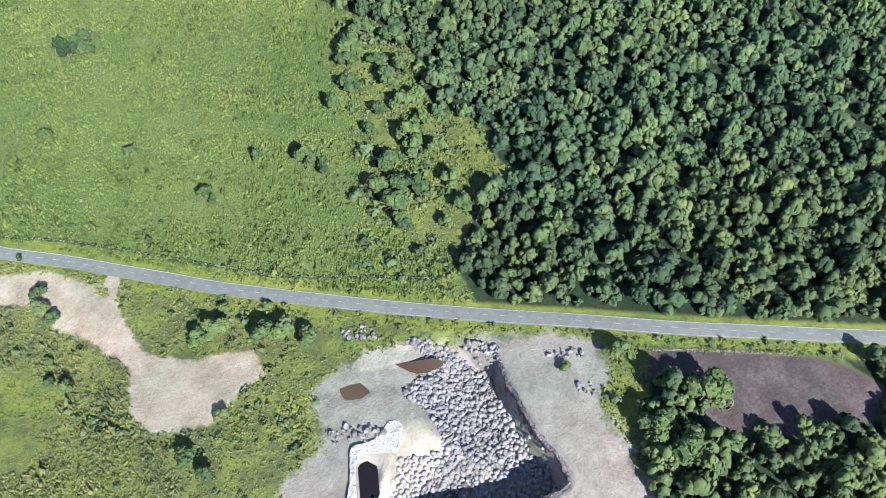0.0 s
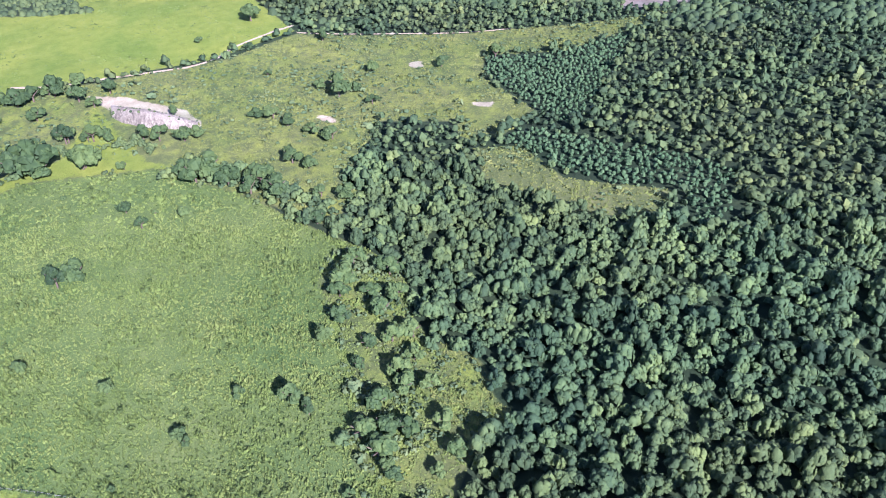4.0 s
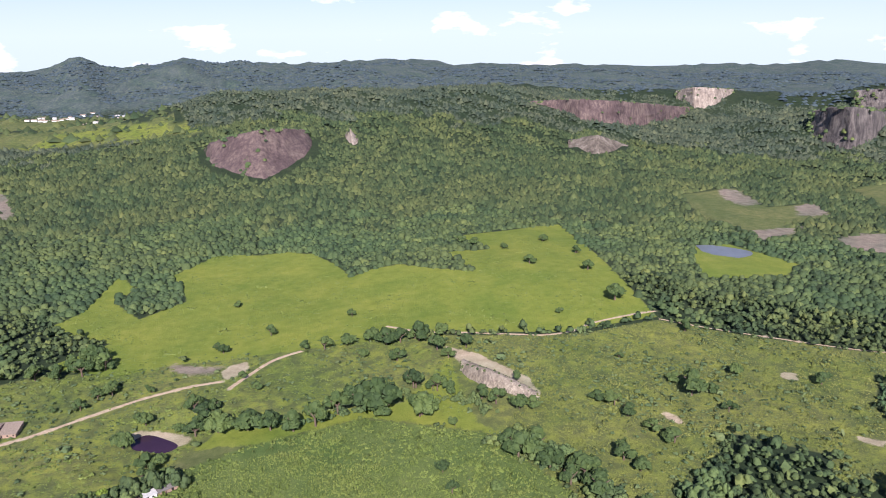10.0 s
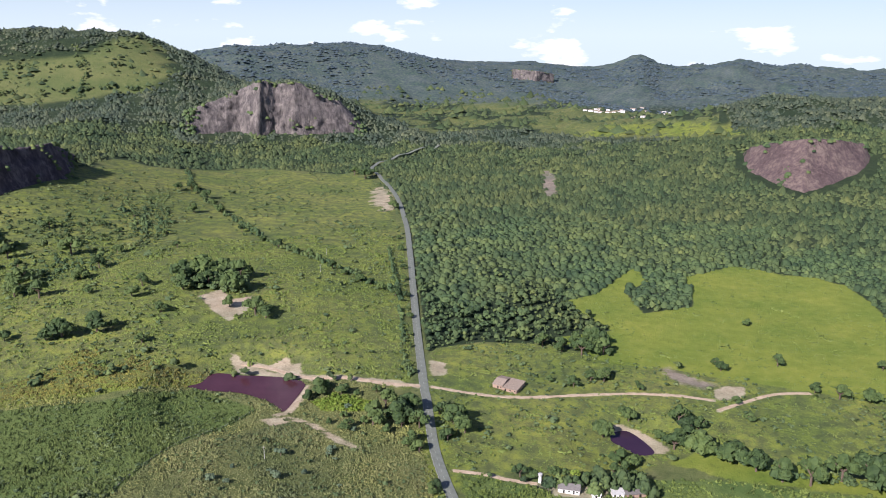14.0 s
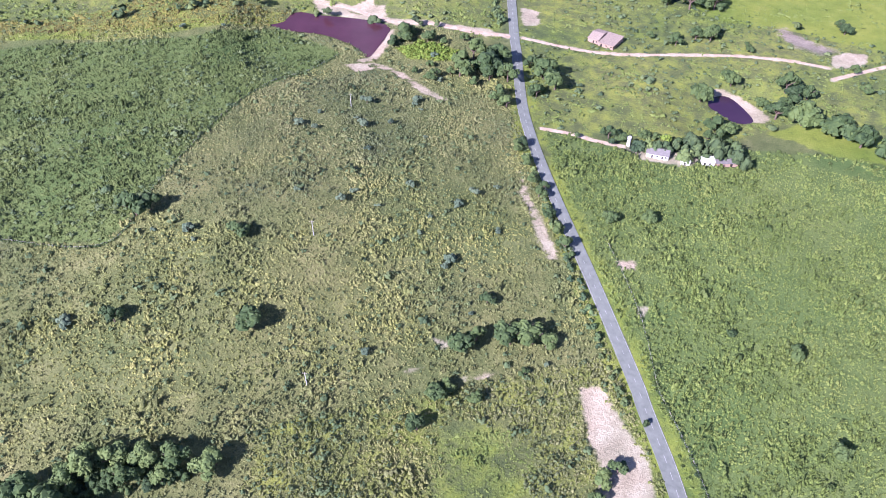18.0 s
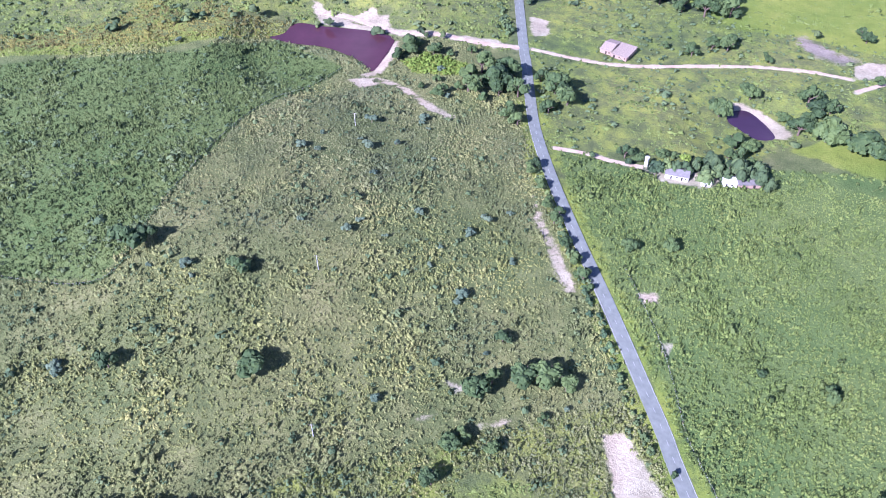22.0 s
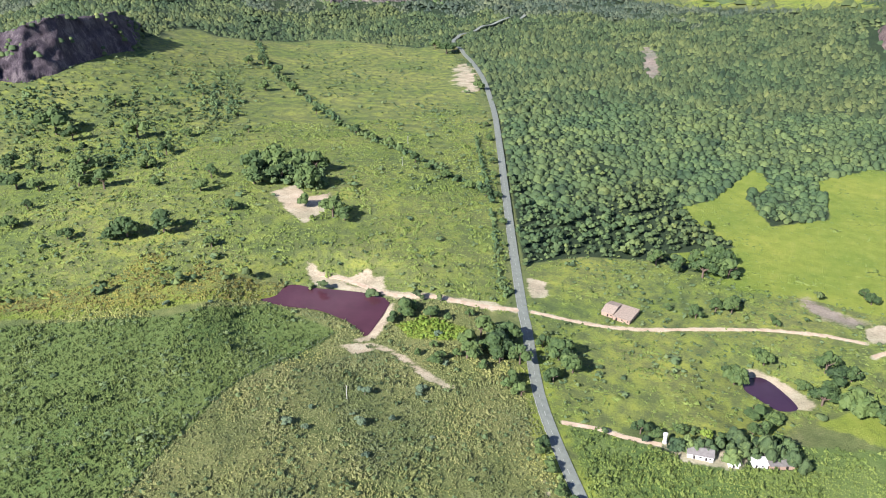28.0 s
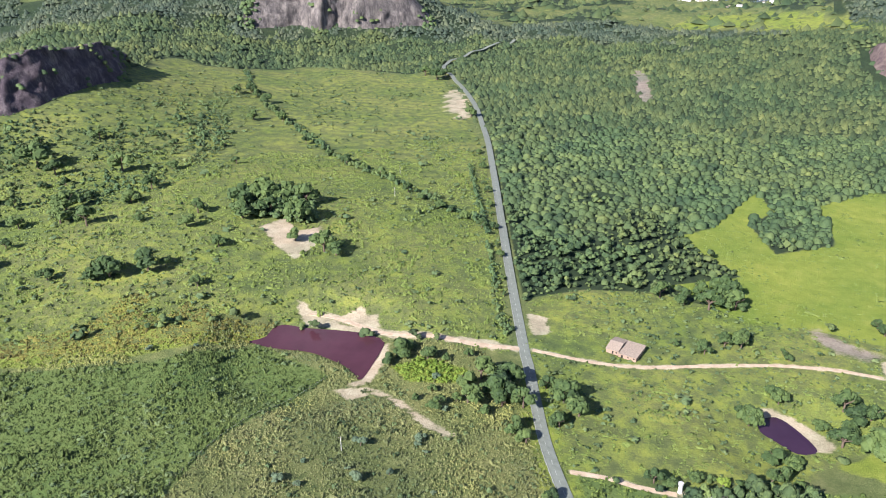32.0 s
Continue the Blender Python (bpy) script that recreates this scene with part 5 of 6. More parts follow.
sward("low_shrubs", BRUSH, 5.6, 0, 600, 29, 1.2, 0.9, WEEDS, SHRUB_LEAF, "low green shrubs in dry grass", 3.0, (GREENRISE, GREENSPOT, WETGREEN))
sward("low_shrubs", QUARRYSIDE, 4.6, 0, 400, 31, 1.25, 0.8, WEEDS, SHRUB_LEAF, "green weeds round a quarry", 3.0, (GREENSPOT,))
sward("dry_brush", QUARRYSIDE, 2.3, 0, 400, 33, 0.95, 0.9, TUFTS, VALE_BLADE, "rough grass round a quarry", None, (GREENSPOT,))
sward("low_shrubs", VALLEY, 5.5, 0, 900, 35, 1.9, 0.75, BUSHES, SHRUB_LEAF, "scattered scrub on the valley floor", 2.0)
sward("tall_grass", VALLEY, 3.4, 0, 900, 37, 1.15, 0.9, TUFTS, VALE_BLADE, "rough valley grass")
sward("tall_grass", EDGE, 2.4, 0, 500, 63, 1.0, 1.2, TUFTS, GRASS_BLADE, "tall grass between trees at a forest's edge")
sward("edge_shrubs", EDGE, 4.6, 0, 500, 65, 1.9, 1.0, WEEDS, SHRUB_LEAF, "leafy shrubs along a forest's edge", 6.0)
sward("low_grass", GREENSPOT, 2.2, 0, 400, 67, 0.8, 0.7, TUFTS, GRASS_BLADE, "short green grass on a damp patch")
sward("wet_weeds", WETGREEN, 2.3, 0, 800, 69, 1.5, 0.9, WEEDS, BRIGHT_LEAF, "bright yellow-green weeds on wet ground")
sward("plateau_trees", PLATEAU, 19, 0, 3400, 68, 8, 0.8, FAR, FAR_LEAF, "scattered trees on plateau fields", 0.9)
sward("glade_shrubs", GLADE, 4.0, 0, 500, 53, 1.9, 0.9, WEEDS, SHRUB_LEAF, "leafy shrubs in a small forest glade", 5.0)
sward("low_grass", GLADE, 2.3, 0, 500, 55, 1.0, 1.0, TUFTS, VALE_BLADE, "grass in a small forest glade")
sward("low_grass", CLEARING, 3.4, 0, 900, 57, 1.3, 0.8, TUFTS, VALE_BLADE, "rough yellow-green grass in a forest clearing")
sward("low_shrubs", CLEARING, 4.5, 0, 900, 39, 1.7, 0.7, BUSHES, SHRUB_LEAF, "scrub in a forest clearing", 2.5)
sward("low_shrubs", HILLSIDE, 9.0, 0, 1500, 41, 2.2, 0.7, BUSHES, SHRUB_LEAF, "scattered bushes on a grassy hillside", 1.5)
sward("tall_grass", HILLSIDE, 4.4, 0, 1000, 43, 1.5, 0.8, TUFTS, GRASS_BLADE, "rough hillside grass")
sward("low_shrubs", LOWLAND, 6.0, 0, 800, 45, 1.7, 0.7, BUSHES, SHRUB_LEAF, "bushes in damp low ground", 2.5)
sward("low_grass", LOWLAND, 4.0, 0, 800, 47, 1.6, 0.45, TUFTS, GRASS_BLADE, "rough grass in low ground", 2.0)
sward("low_grass", PASTURE, 6.0, 0, 1100, 49, 1.5, 0.4, TUFTS, GRASS_BLADE, "darker tufts in grazed pasture", 2.6)
sward("marsh_grass", MARSH_GREEN, 2.6, 0, 800, 54, 1.2, 0.9, TUFTS, VALE_BLADE, "bright yellow-green marsh grass")
sward("marsh_reeds", MARSH, 3.0, 0, 700, 52, 1.7, 0.7, TUFTS, REED, "brown and yellow marsh reeds")
sward("field_trees", RURALVALE, 30, 1500, 3400, 50, 10, 0.8, FAR, FAR_LEAF, "trees among far valley fields", 0.8)


# ---- single trees ----
def tree_kind(name, seed, tufts, size, material, wide=1.0):
    """A tree of crown radius 1: a forked tapering trunk and a crown of leaf tufts."""
    base = new(name)
    rng = np.random.default_rng(seed)
    bm = bmesh.new()
    limbs = [((0, 0, -0.3), (0.03, 0.02, 0.55), 0.09, 0.06)]
    for k in range(4):
        a = k * 1.6 + rng.uniform(-0.4, 0.4)
        limbs.append(((0.03, 0.02, 0.5), (0.55 * np.cos(a), 0.55 * np.sin(a), rng.uniform(0.8, 1.1)), 0.05, 0.02))
    for low, high, wide_a, wide_b in limbs:
        low, high = Vector(low), Vector(high)
        turn = (high - low).to_track_quat("Z", "Y").to_matrix().to_4x4()
        bmesh.ops.create_cone(bm, cap_ends=True, segments=6, radius1=wide_a, radius2=wide_b, depth=(high - low).length, matrix=Matrix.Translation((low + high) / 2) @ turn)
    part("trunk", bm, BARK, base)
    v, f = lobed(seed, 6, tufts, size)
    v = v * (wide, wide, 0.85) + (0, 0, 0.32)
    top = bulk("crown", v, f, material, np.full(len(v), rng.uniform(0.25, 0.75)))
    top.parent = base
    return base


def round_crown(m):
    """Adds the thing's own random tone to a leaf material."""
    n, l = m.node_tree.nodes, m.node_tree.links
    own = n.new("ShaderNodeObjectInfo").outputs["Random"]
    r = next(k for k in n if k.bl_idname == "ShaderNodeValToRGB")
    old = r.inputs["Fac"].links[0].from_socket
    l.new(sums(n, l, "ADD", old, sums(n, l, "MULTIPLY", sums(n, l, "SUBTRACT", own, 0.5), 0.35)), r.inputs["Fac"])


round_crown(TREE_LEAF)
KINDS = [tree_kind("tree", 500 + k, 96, 0.17, TREE_LEAF) for k in range(7)]
EDGE_LEAF = leaf_material("edge_leaf", (0.024, 0.047, 0.019), (0.06, 0.1, 0.031), (0.128, 0.174, 0.05), grain=0.6)
round_crown(EDGE_LEAF)
EDGE_KINDS = [tree_kind("tree", 520 + k, 90, 0.18, EDGE_LEAF) for k in range(5)]
NEAR_KINDS = [tree_kind("tree", 530 + k, 300, 0.1, EDGE_LEAF) for k in range(4)]
BRIGHT = tree_kind("tree", 540, 96, 0.17, BRIGHT_LEAF)
for k in KINDS + EDGE_KINDS + NEAR_KINDS:
    tagged(k, "dark green broadleaf tree in open grass", "tree", "single trees")
tagged(BRIGHT, "bright yellow-green round tree by the farmhouse", "tree", "farm trees")
used = set()
pick = random.Random(4)


def set_tree(x, y, r, kind=None, label="", group="", stretch=1.0):
    k = kind or pick.choice(KINDS)
    tall = r * pick.uniform(1.0, 1.4) * stretch
    m = Matrix.LocRotScale((x, y, on_land(x, y) - 0.1), Euler((0, 0, pick.uniform(0, 6.28))), (r * 1.05, r * 1.05, tall))
    if k not in used:
        used.add(k)
        k.matrix_basis = m
        ob = k
    else:
        ob = copy_thing(k, Matrix.Identity(4))
        ob.matrix_basis = m
    return tagged(ob, label, "tree", group)


ZONES = (
    (TREES_MEADOW, "dark round bush in tall meadow grass", "meadow bushes"),
    (TREES_CREEK_E, "dark green tree on a creek's grassy bank", "creek trees"),
    (TREES_PASTURE_E, "lone dark green tree in bright pasture", "pasture trees"),
    (TREES_VALLEY, "dark green tree on the scrubby valley floor", "valley trees"),
    (TREES_CREEK_N, "dark green tree in the line along a creek", "creek trees"),
    (TREES_PASTURE_N, "lone dark green tree at a pasture's edge", "pasture trees"),
    (TREES_POND, "green tree beside a pond", "pond trees"),
    (TREES_HILLSIDE, "dark spreading tree on a grassy hillside", "hillside trees"),
    (TREES_THICKET, "dense dark tree in a hillside thicket", "thicket trees"),
    (TREES_ROADSIDE, "dark tree at the road's edge", "roadside trees"),
    (TREES_EAST, "dark green tree in the low pasture", "pasture trees"),
    (TREES_HEDGE, "bush in a hedge along a field boundary", "hedge bushes"),
    (TREES_EDGE, "leafy green tree standing apart at the forest's edge", "forest edge trees"),
    (TREES_BRUSH, "dark green shrub in dry brush", "brush shrubs"),
    (TREES_COPSE, "dense green tree in a small copse", "copse trees"),
    (TREES_LANE, "dark roadside tree shading the asphalt", "roadside trees"),
    (TREES_QUARRY, "green tree beside the quarry", "quarry trees"),
)
for places, label, group in ZONES:
    for x, y, r in places:
        edge, near = places is TREES_EDGE, places in (TREES_QUARRY, TREES_COPSE)
        ob = set_tree(x, y, r * (1.2 if edge else 1), pick.choice(EDGE_KINDS) if edge else pick.choice(NEAR_KINDS) if near else None, label, group, 1.5 if places is TREES_MEADOW else 1.0)
        if group.split()[-1] in ("bushes", "shrubs"):
            ob.name = "bush"
            tagged(ob, category="bush")
for x, y, r in TREES_WET:
    set_tree(x, y, r, pick.choice(EDGE_KINDS), "leafy green tree on wet ground by a pond", "wetland trees")
for k, (x, y, r) in enumerate(TREES_FARM):
    if k in (3, 4):
        set_tree(x, y, r, BRIGHT, "bright yellow-green round tree by the farmhouse", "farm trees")
    else:
        set_tree(x, y, r, None, "dark green tree shading the farmyard", "farm trees")

def row(name, line, step, wide_, low, high, seed, material, kinds, label):
    """A ragged line of bushes along a field's edge."""
    r = np.random.default_rng(seed)
    way = smooth_line(line, step)
    x, y = way[:, 0] + r.normal(0, wide_, len(way)), way[:, 1] + r.normal(0, wide_, len(way))
    keep = (swell(x * 5, y * 5) > -0.45) & (along(ROAD_LINE, x, y) > 5.5)
    x, y = x[keep], y[keep]
    s_ = r.uniform(low, high, len(x))
    return tagged(plant(name, kinds, x, y, s_, s_ * r.uniform(0.8, 1.3, len(x)), material, seed), label, "hedge", kind="stuff")


CLUMPS = [lobed(420 + k, 4, 20, 0.26) for k in range(8)]
row("hedge", HEDGE_LINE, 4.5, 3.0, 2.0, 5.2, 81, FOREST_LEAF, CLUMPS, "ragged dark hedge along a field boundary")
row("hedge", [(-330, 968), (-278, 858), (-242, 786), (-207, 710), (-182, 652), (-156, 600)], 3.2, 1.2, 1.4, 3.4, 82, FOREST_LEAF, CLUMPS, "dark bushes along a roadside fence")
row("hedge", [(-82, 462), (-54, 416), (-22, 372), (8, 330), (24, 308)], 2.6, 1.0, 1.0, 2.8, 83, FOREST_LEAF, CLUMPS, "dark bushes beside the asphalt road")
for line in ([(-1907, 1640), (-1700, 1780), (-1520, 1900)], [(-1760, 1560), (-1600, 1690), (-1440, 1830)], [(-1720, 1900), (-1560, 1760), (-1500, 1640)]):
    row("hedge", line, 9, 7.0, 4.0, 8.0, 86, HILL_LEAF, CLUMPS, "dark hedge between fields on a plateau")
def dense(name, outline, step, low, high, seed, material, label, kinds=FULL):
    """A closed stand of trees."""
    r = np.random.default_rng(seed)
    pts = np.array(outline, float)
    ax, ay = np.meshgrid(np.arange(pts[:, 0].min(), pts[:, 0].max(), step), np.arange(pts[:, 1].min(), pts[:, 1].max(), step))
    x, y = (k.ravel() + r.uniform(-0.4, 0.4, k.size) * step for k in (ax, ay))
    keep = inside(outline, x, y) > 1
    x, y = x[keep], y[keep]
    s_ = r.uniform(low, high, len(x))
    return tagged(plant(name, kinds, x, y, s_, s_ * r.uniform(0.9, 1.3, len(x)), material, seed), label, "thicket", kind="stuff")


sward("hillside_scrub", BUSHLAND, 7.5, 0, 1300, 74, 2.6, 0.9, CLUMPS, FOREST_LEAF, "dark scrub scattered over a hillside", 1.7)
dense("copse", COPSE, 4.6, 2.2, 4.0, 92, EDGE_LEAF, "dense leafy green copse in dry brush")
PLANTED_LEAF = leaf_material("planted_leaf", (0.034, 0.068, 0.032), (0.062, 0.116, 0.048), (0.105, 0.17, 0.07), grain=0.5)
for stand in (PLANTATION, PLANTATION_B):
    dense("planted_stand", stand, 5.0, 2.6, 3.6, 93, PLANTED_LEAF, "even planted stand of bright green trees", ROUGH)
dense("thicket", THICKET, 6.0, 3.4, 5.4, 91, FOREST_LEAF, "dense dark green thicket above a bald bank")
row("tree_belt", BELT, 2.2, 7.0, 3.0, 6.5, 84, FOREST_LEAF, FULL, "dense belt of green trees along a creek")
row("tree_belt", [(262, 520), (245, 545), (205, 566), (180, 558), (136, 554), (103, 556), (78, 570)], 3.0, 3.0, 2.2, 5.0, 85, FOREST_LEAF, FULL, "dense belt of green trees along a creek")

# low grey-green shrubs scattered through the dry brush, and dark bushes on the hillside
GREY_LEAF = leaf_material("grey_leaf", (0.04, 0.066, 0.042), (0.076, 0.115, 0.068), (0.125, 0.165, 0.09))
round_crown(GREY_LEAF)
SHRUBS = [tree_kind("shrub", 560 + k, 40, 0.24, GREY_LEAF, 1.25) for k in range(4)]


def strew(outline, count, low, high, seed, kinds, label, group, category, clear=5.0):
    rng = np.random.default_rng(seed)
    pts = np.array(outline, float)
    x, y = rng.uniform(pts[:, 0].min(), pts[:, 0].max(), 40 * count), rng.uniform(pts[:, 1].min(), pts[:, 1].max(), 40 * count)
    keep = (inside(outline, x, y) > 3) & (open_cover(x, y) > clear) & (swell(x * 3.3, y * 3.3) > -0.1) & (np.hypot(x - 30, y - 60) < 1100)
    for a, b in zip(x[keep][:count], y[keep][:count]):
        if kinds is SHRUBS and (inside(GREENRISE, np.array([a]), np.array([b]))[0] > -3 or inside(GREENSPOT, np.array([a]), np.array([b]))[0] > -3):
            continue
        ob = set_tree(a, b, low + (high - low) * rng.random() ** 2, kinds[rng.integers(0, len(kinds))], label, group)
        tagged(ob, label, category, group)


strew(BRUSH, 130, 1.3, 3.3, 71, SHRUBS, "low grey-green shrub in dry brush", "brush shrubs", "shrub")
strew(BUSHLAND, 60, 2.2, 5.5, 72, KINDS, "dark spreading bush on a grassy hillside", "hillside trees", "tree")


# ---- road paint ----
def beside(line, off):
    way = np.gradient(line, axis=0)
    way /= np.hypot(*way.T)[:, None]
    return line + np.stack([way[:, 1], -way[:, 0]], 1) * off


near_road = ROAD_LINE[ROAD_LINE[:, 1] < 900]
for off in (-3.2, 3.2):
    tagged(strip("edge_line", beside(near_road, off), 0.06, 0.06, 0.11, PAINT, road), "worn white edge line")
pace = np.r_[0, np.cumsum(np.hypot(*np.diff(ROAD_LINE, axis=0).T))]
DASH = None
for start in np.arange(0, min(pace[-1], 1150), 8.0):
    a, b = (np.array([np.interp(s, pace, ROAD_LINE[:, k]) for k in (0, 1)]) for s in (start, start + 3.6))
    mid, way = (a + b) / 2, b - a
    if DASH is None:
        bm = bmesh.new()
        bmesh.ops.create_cube(bm, size=1, matrix=Matrix.Diagonal((3.6, 0.18, 0.05, 1)))
        piece = part("centre_dash", bm, PAINT, road, "worn white centre dash")
        DASH = piece.data
    else:
        piece = new("centre_dash", DASH)
        piece.parent = road
    lift = 0.25 + 0.13 + 1.4 * float(rise(mid[1], 600, 900))
    piece.matrix_basis = pose(mid[0], mid[1], on_land(*mid) + lift, 0, 0, math.degrees(math.atan2(way[1], way[0])))


# ---- quarry blocks ----
def boulder_mesh(seed, tone_):
    rng = np.random.default_rng(seed)
    bm = bmesh.new()
    bmesh.ops.create_cube(bm, size=1)
    bmesh.ops.subdivide_edges(bm, edges=bm.edges[:], cuts=1, use_grid_fill=True)
    for v in bm.verts:
        v.co = v.co.normalized() * rng.uniform(0.42, 0.68) + Vector(rng.uniform(-0.08, 0.08, 3))
        v.co.z *= 0.8
    me = bpy.data.meshes.new("boulder")
    bm.to_mesh(me)
    bm.free()
    me.materials.append(tone_)
    return me


def block_material():
    m, n, l, b = nodes("quarried_granite", 0.85)
    own = n.new("ShaderNodeObjectInfo").outputs["Random"]
    v = sums(n, l, "ADD", sums(n, l, "MULTIPLY", own, 0.5), sums(n, l, "MULTIPLY", noise_node(n, l, 1.5), 0.5))
    l.new(ramp(n, l, v, [(0.25, (0.13, 0.127, 0.12)), (0.5, (0.21, 0.205, 0.195)), (0.75, (0.31, 0.3, 0.285))]), b.inputs["Base Color"])
    relief(n, l, b, noise_node(n, l, 4.0), 0.1)
    return m


BLOCK = block_material()
BOULDERS = [boulder_mesh(700 + k, BLOCK) for k in range(8)]


def scatter(outline, gap, seed, margin=0.0):
    """Places on a shaken grid inside an outline."""
    rng = np.random.default_rng(seed)
    pts = np.array(outline, float)
    ax, ay = np.meshgrid(np.arange(pts[:, 0].min(), pts[:, 0].max(), gap), np.arange(pts[:, 1].min(), pts[:, 1].max(), gap))
    x, y = (k.ravel() + rng.uniform(-0.4, 0.4, k.size) * gap for k in (ax, ay))
    keep = inside(outline, x, y) + 1.6 * swell(x * 22, y * 22) > margin
    order = rng.permutation(int(keep.sum()))
    return x[keep][order], y[keep][order], rng


def heap(outline, gap, low, high, seed, most=300):
    """Blocks lying close together, as things of their own."""
    x, y, rng = scatter(outline, gap, seed)
    for a, b in zip(x[:most], y[:most]):
        s = low * (high / low) ** rng.random()
        ob = new("boulder", BOULDERS[rng.integers(0, len(BOULDERS))])
        ob.matrix_basis = Matrix.LocRotScale((a, b, on_land(a, b) + s * 0.26), Euler(rng.uniform(0, 6.28, 3)), (s * 1.2, s, s * 0.9))
        tagged(ob, "rough grey-white granite block in a quarry heap", "boulder", "quarried blocks")
    return x[most:], y[most:], rng


x, y, rng = heap(BLOCKS, 1.75, 1.5, 2.6, 51)
heap(BLOCKS_B, 2.2, 1.0, 2.6, 52)
heap(BLOCKS_C, 2.6, 0.9, 2.4, 53)
heap(BLOCKS_D, 2.4, 1.0, 2.2, 54)
heap(BLOCKS_E, 2.4, 0.9, 2.4, 55, 40)
# the rest of the pile, down to the pit's floor, and small stones between the blocks
def loose(kinds, name, x, y, s, seed, label):
    tagged(plant(name, kinds, x, y, s, s, BLOCK, seed), label, "rubble", kind="stuff")


CHUNKS = []
for me in BOULDERS:
    co = np.array([v.co for v in me.vertices])
    CHUNKS.append((co @ np.array(Euler((0.5 * len(CHUNKS), 0.4, 0)).to_matrix()).T + (0, 0, 0.26), np.array([p.vertices for p in me.polygons])))
loose(CHUNKS, "quarry_rubble", x, y, rng.uniform(1.5, 2.6, len(x)), 57, "pile of angular grey granite blocks")
px, py, rng = scatter(PIT, 1.75, 58, 1.0)
keep = (inside(BLOCKS, px, py) < -0.5) & (along(CUT, px, py) < 30)
px, py = px[keep], py[keep]
loose(CHUNKS, "quarry_rubble", px, py, rng.uniform(1.3, 2.4, len(px)), 59, "granite blocks on the floor of a shaded pit")
px, py, rng = scatter(BLOCKS, 0.95, 60, -1.0)
STONES = [(OCTA_V * np.random.default_rng(800 + k).uniform(0.5, 1.1, (6, 1)) + (0, 0, 0.4), OCTA_F) for k in range(8)]
loose(STONES, "quarry_rubble", px, py, rng.uniform(0.35, 0.8, len(px)), 61, "broken grey granite rubble")


# a freshly cut bench of white stone round the sump
def bench(outline, tall):
    pts = smooth_line([*outline, outline[0]], 1.6)[:-1]
    rng = np.random.default_rng(62)
    pts = pts + rng.normal(0, 0.16, pts.shape)
    z = on_land(*pts.T)
    level = float(np.median(land(*pts.T))) + tall
    bm = bmesh.new()
    top = [bm.verts.new((x, y, level + rng.normal(0, 0.12))) for x, y in pts]
    rim = [bm.verts.new((x + rng.normal(0, 0.2), y + rng.normal(0, 0.2), level - 0.5)) for x, y in pts]
    low = [bm.verts.new((x, y, h - 2.0)) for (x, y), h in zip(pts, z)]
    bm.faces.new(top)
    for a, b in ((top, rim), (rim, low)):
        for i in range(len(top)):
            j = (i + 1) % len(top)
            bm.faces.new((a[i], b[i], b[j], a[j]))
    bmesh.ops.recalc_face_normals(bm, faces=bm.faces[:])
    bmesh.ops.triangulate(bm, faces=bm.faces[:])
    return tagged(part("quarry_bench", bm, WHITE_ROCK), "freshly cut white granite bench beside a sump", "rock")


bench(LEDGE, 1.3)


def quarry_wall(line):
    """The sheer broken face that drops from the rim into the pit."""
    pts = smooth_line(line, 1.1)
    rng = np.random.default_rng(63)
    way = np.gradient(pts, axis=0)
    way /= np.hypot(*way.T)[:, None]
    out = np.stack([-way[:, 1], way[:, 0]], 1)
    if inside(PIT, *(pts[20:21] + out[20:21] * 3).T)[0] > 0:
        out = -out
    step = np.repeat(rng.uniform(-0.2, 1.3, len(pts) // 4 + 1), 4)[: len(pts)] + rng.normal(0, 0.15, len(pts))
    rim, rows = land(*pts.T), []
    for down, back in ((0.25, 3.0), (-0.1, 0.4), (0.3, 0.0), (2.5, 0.15), (4.0, 0.5), (7.0, 0.45), (9.5, 0.9), (13.0, 0.8), (18.0, 1.2)):
        p = pts + out * (back + (step if back < 2 else step * 0)[:, None] * 0.8 - 1.2 * (back < 2) + rng.normal(0, 0.12, len(pts))[:, None])
        rows.append(np.column_stack([p, rim - down + rng.normal(0, 0.08, len(pts))]))
    n = len(pts)
    faces = [[k * n + i, k * n + i + 1, (k + 1) * n + i + 1, (k + 1) * n + i] for k in range(len(rows) - 1) for i in range(n - 1)]
    return tagged(bulk("quarry_wall", np.concatenate(rows), faces, GRANITE), "sheer grey granite wall of a quarry pit", "rock")


quarry_wall(CUT)
for outline, label in ((SUMP, "black water in a quarry sump"), (SUMP_B, "brown puddle on quarry floor"), (SUMP_C, "brown puddle on quarry floor")):
    water_sheet("water_sump", outline, 0.5 if outline is not SUMP else 1.2, BLACK_WATER if outline is SUMP else PUDDLE, label)


# ---- buildings ----
TILE = plain_material("weathered_roof_tile", (0.22, 0.17, 0.13), (0.38, 0.31, 0.245), 1.2, 0.85, 0.04)
GREY_ROOF = plain_material("fibre_cement_roof", (0.15, 0.14, 0.13), (0.23, 0.215, 0.2), 0.8, 0.85, 0.03)
WHITEWASH = plain_material("whitewashed_wall", (0.68, 0.66, 0.62), (0.8, 0.79, 0.76), 0.7, 0.85, 0.01)
CLAY_WALL = plain_material("clay_brick_wall", (0.3, 0.2, 0.15), (0.42, 0.3, 0.23), 1.5, 0.9, 0.02)
# near-black colour for panels that stand for shade inside doors and windows
OPENING_SHADE = plain_material("opening_shade", (0.02, 0.018, 0.016), (0.035, 0.03, 0.028), 2.0, 0.8, 0.0)
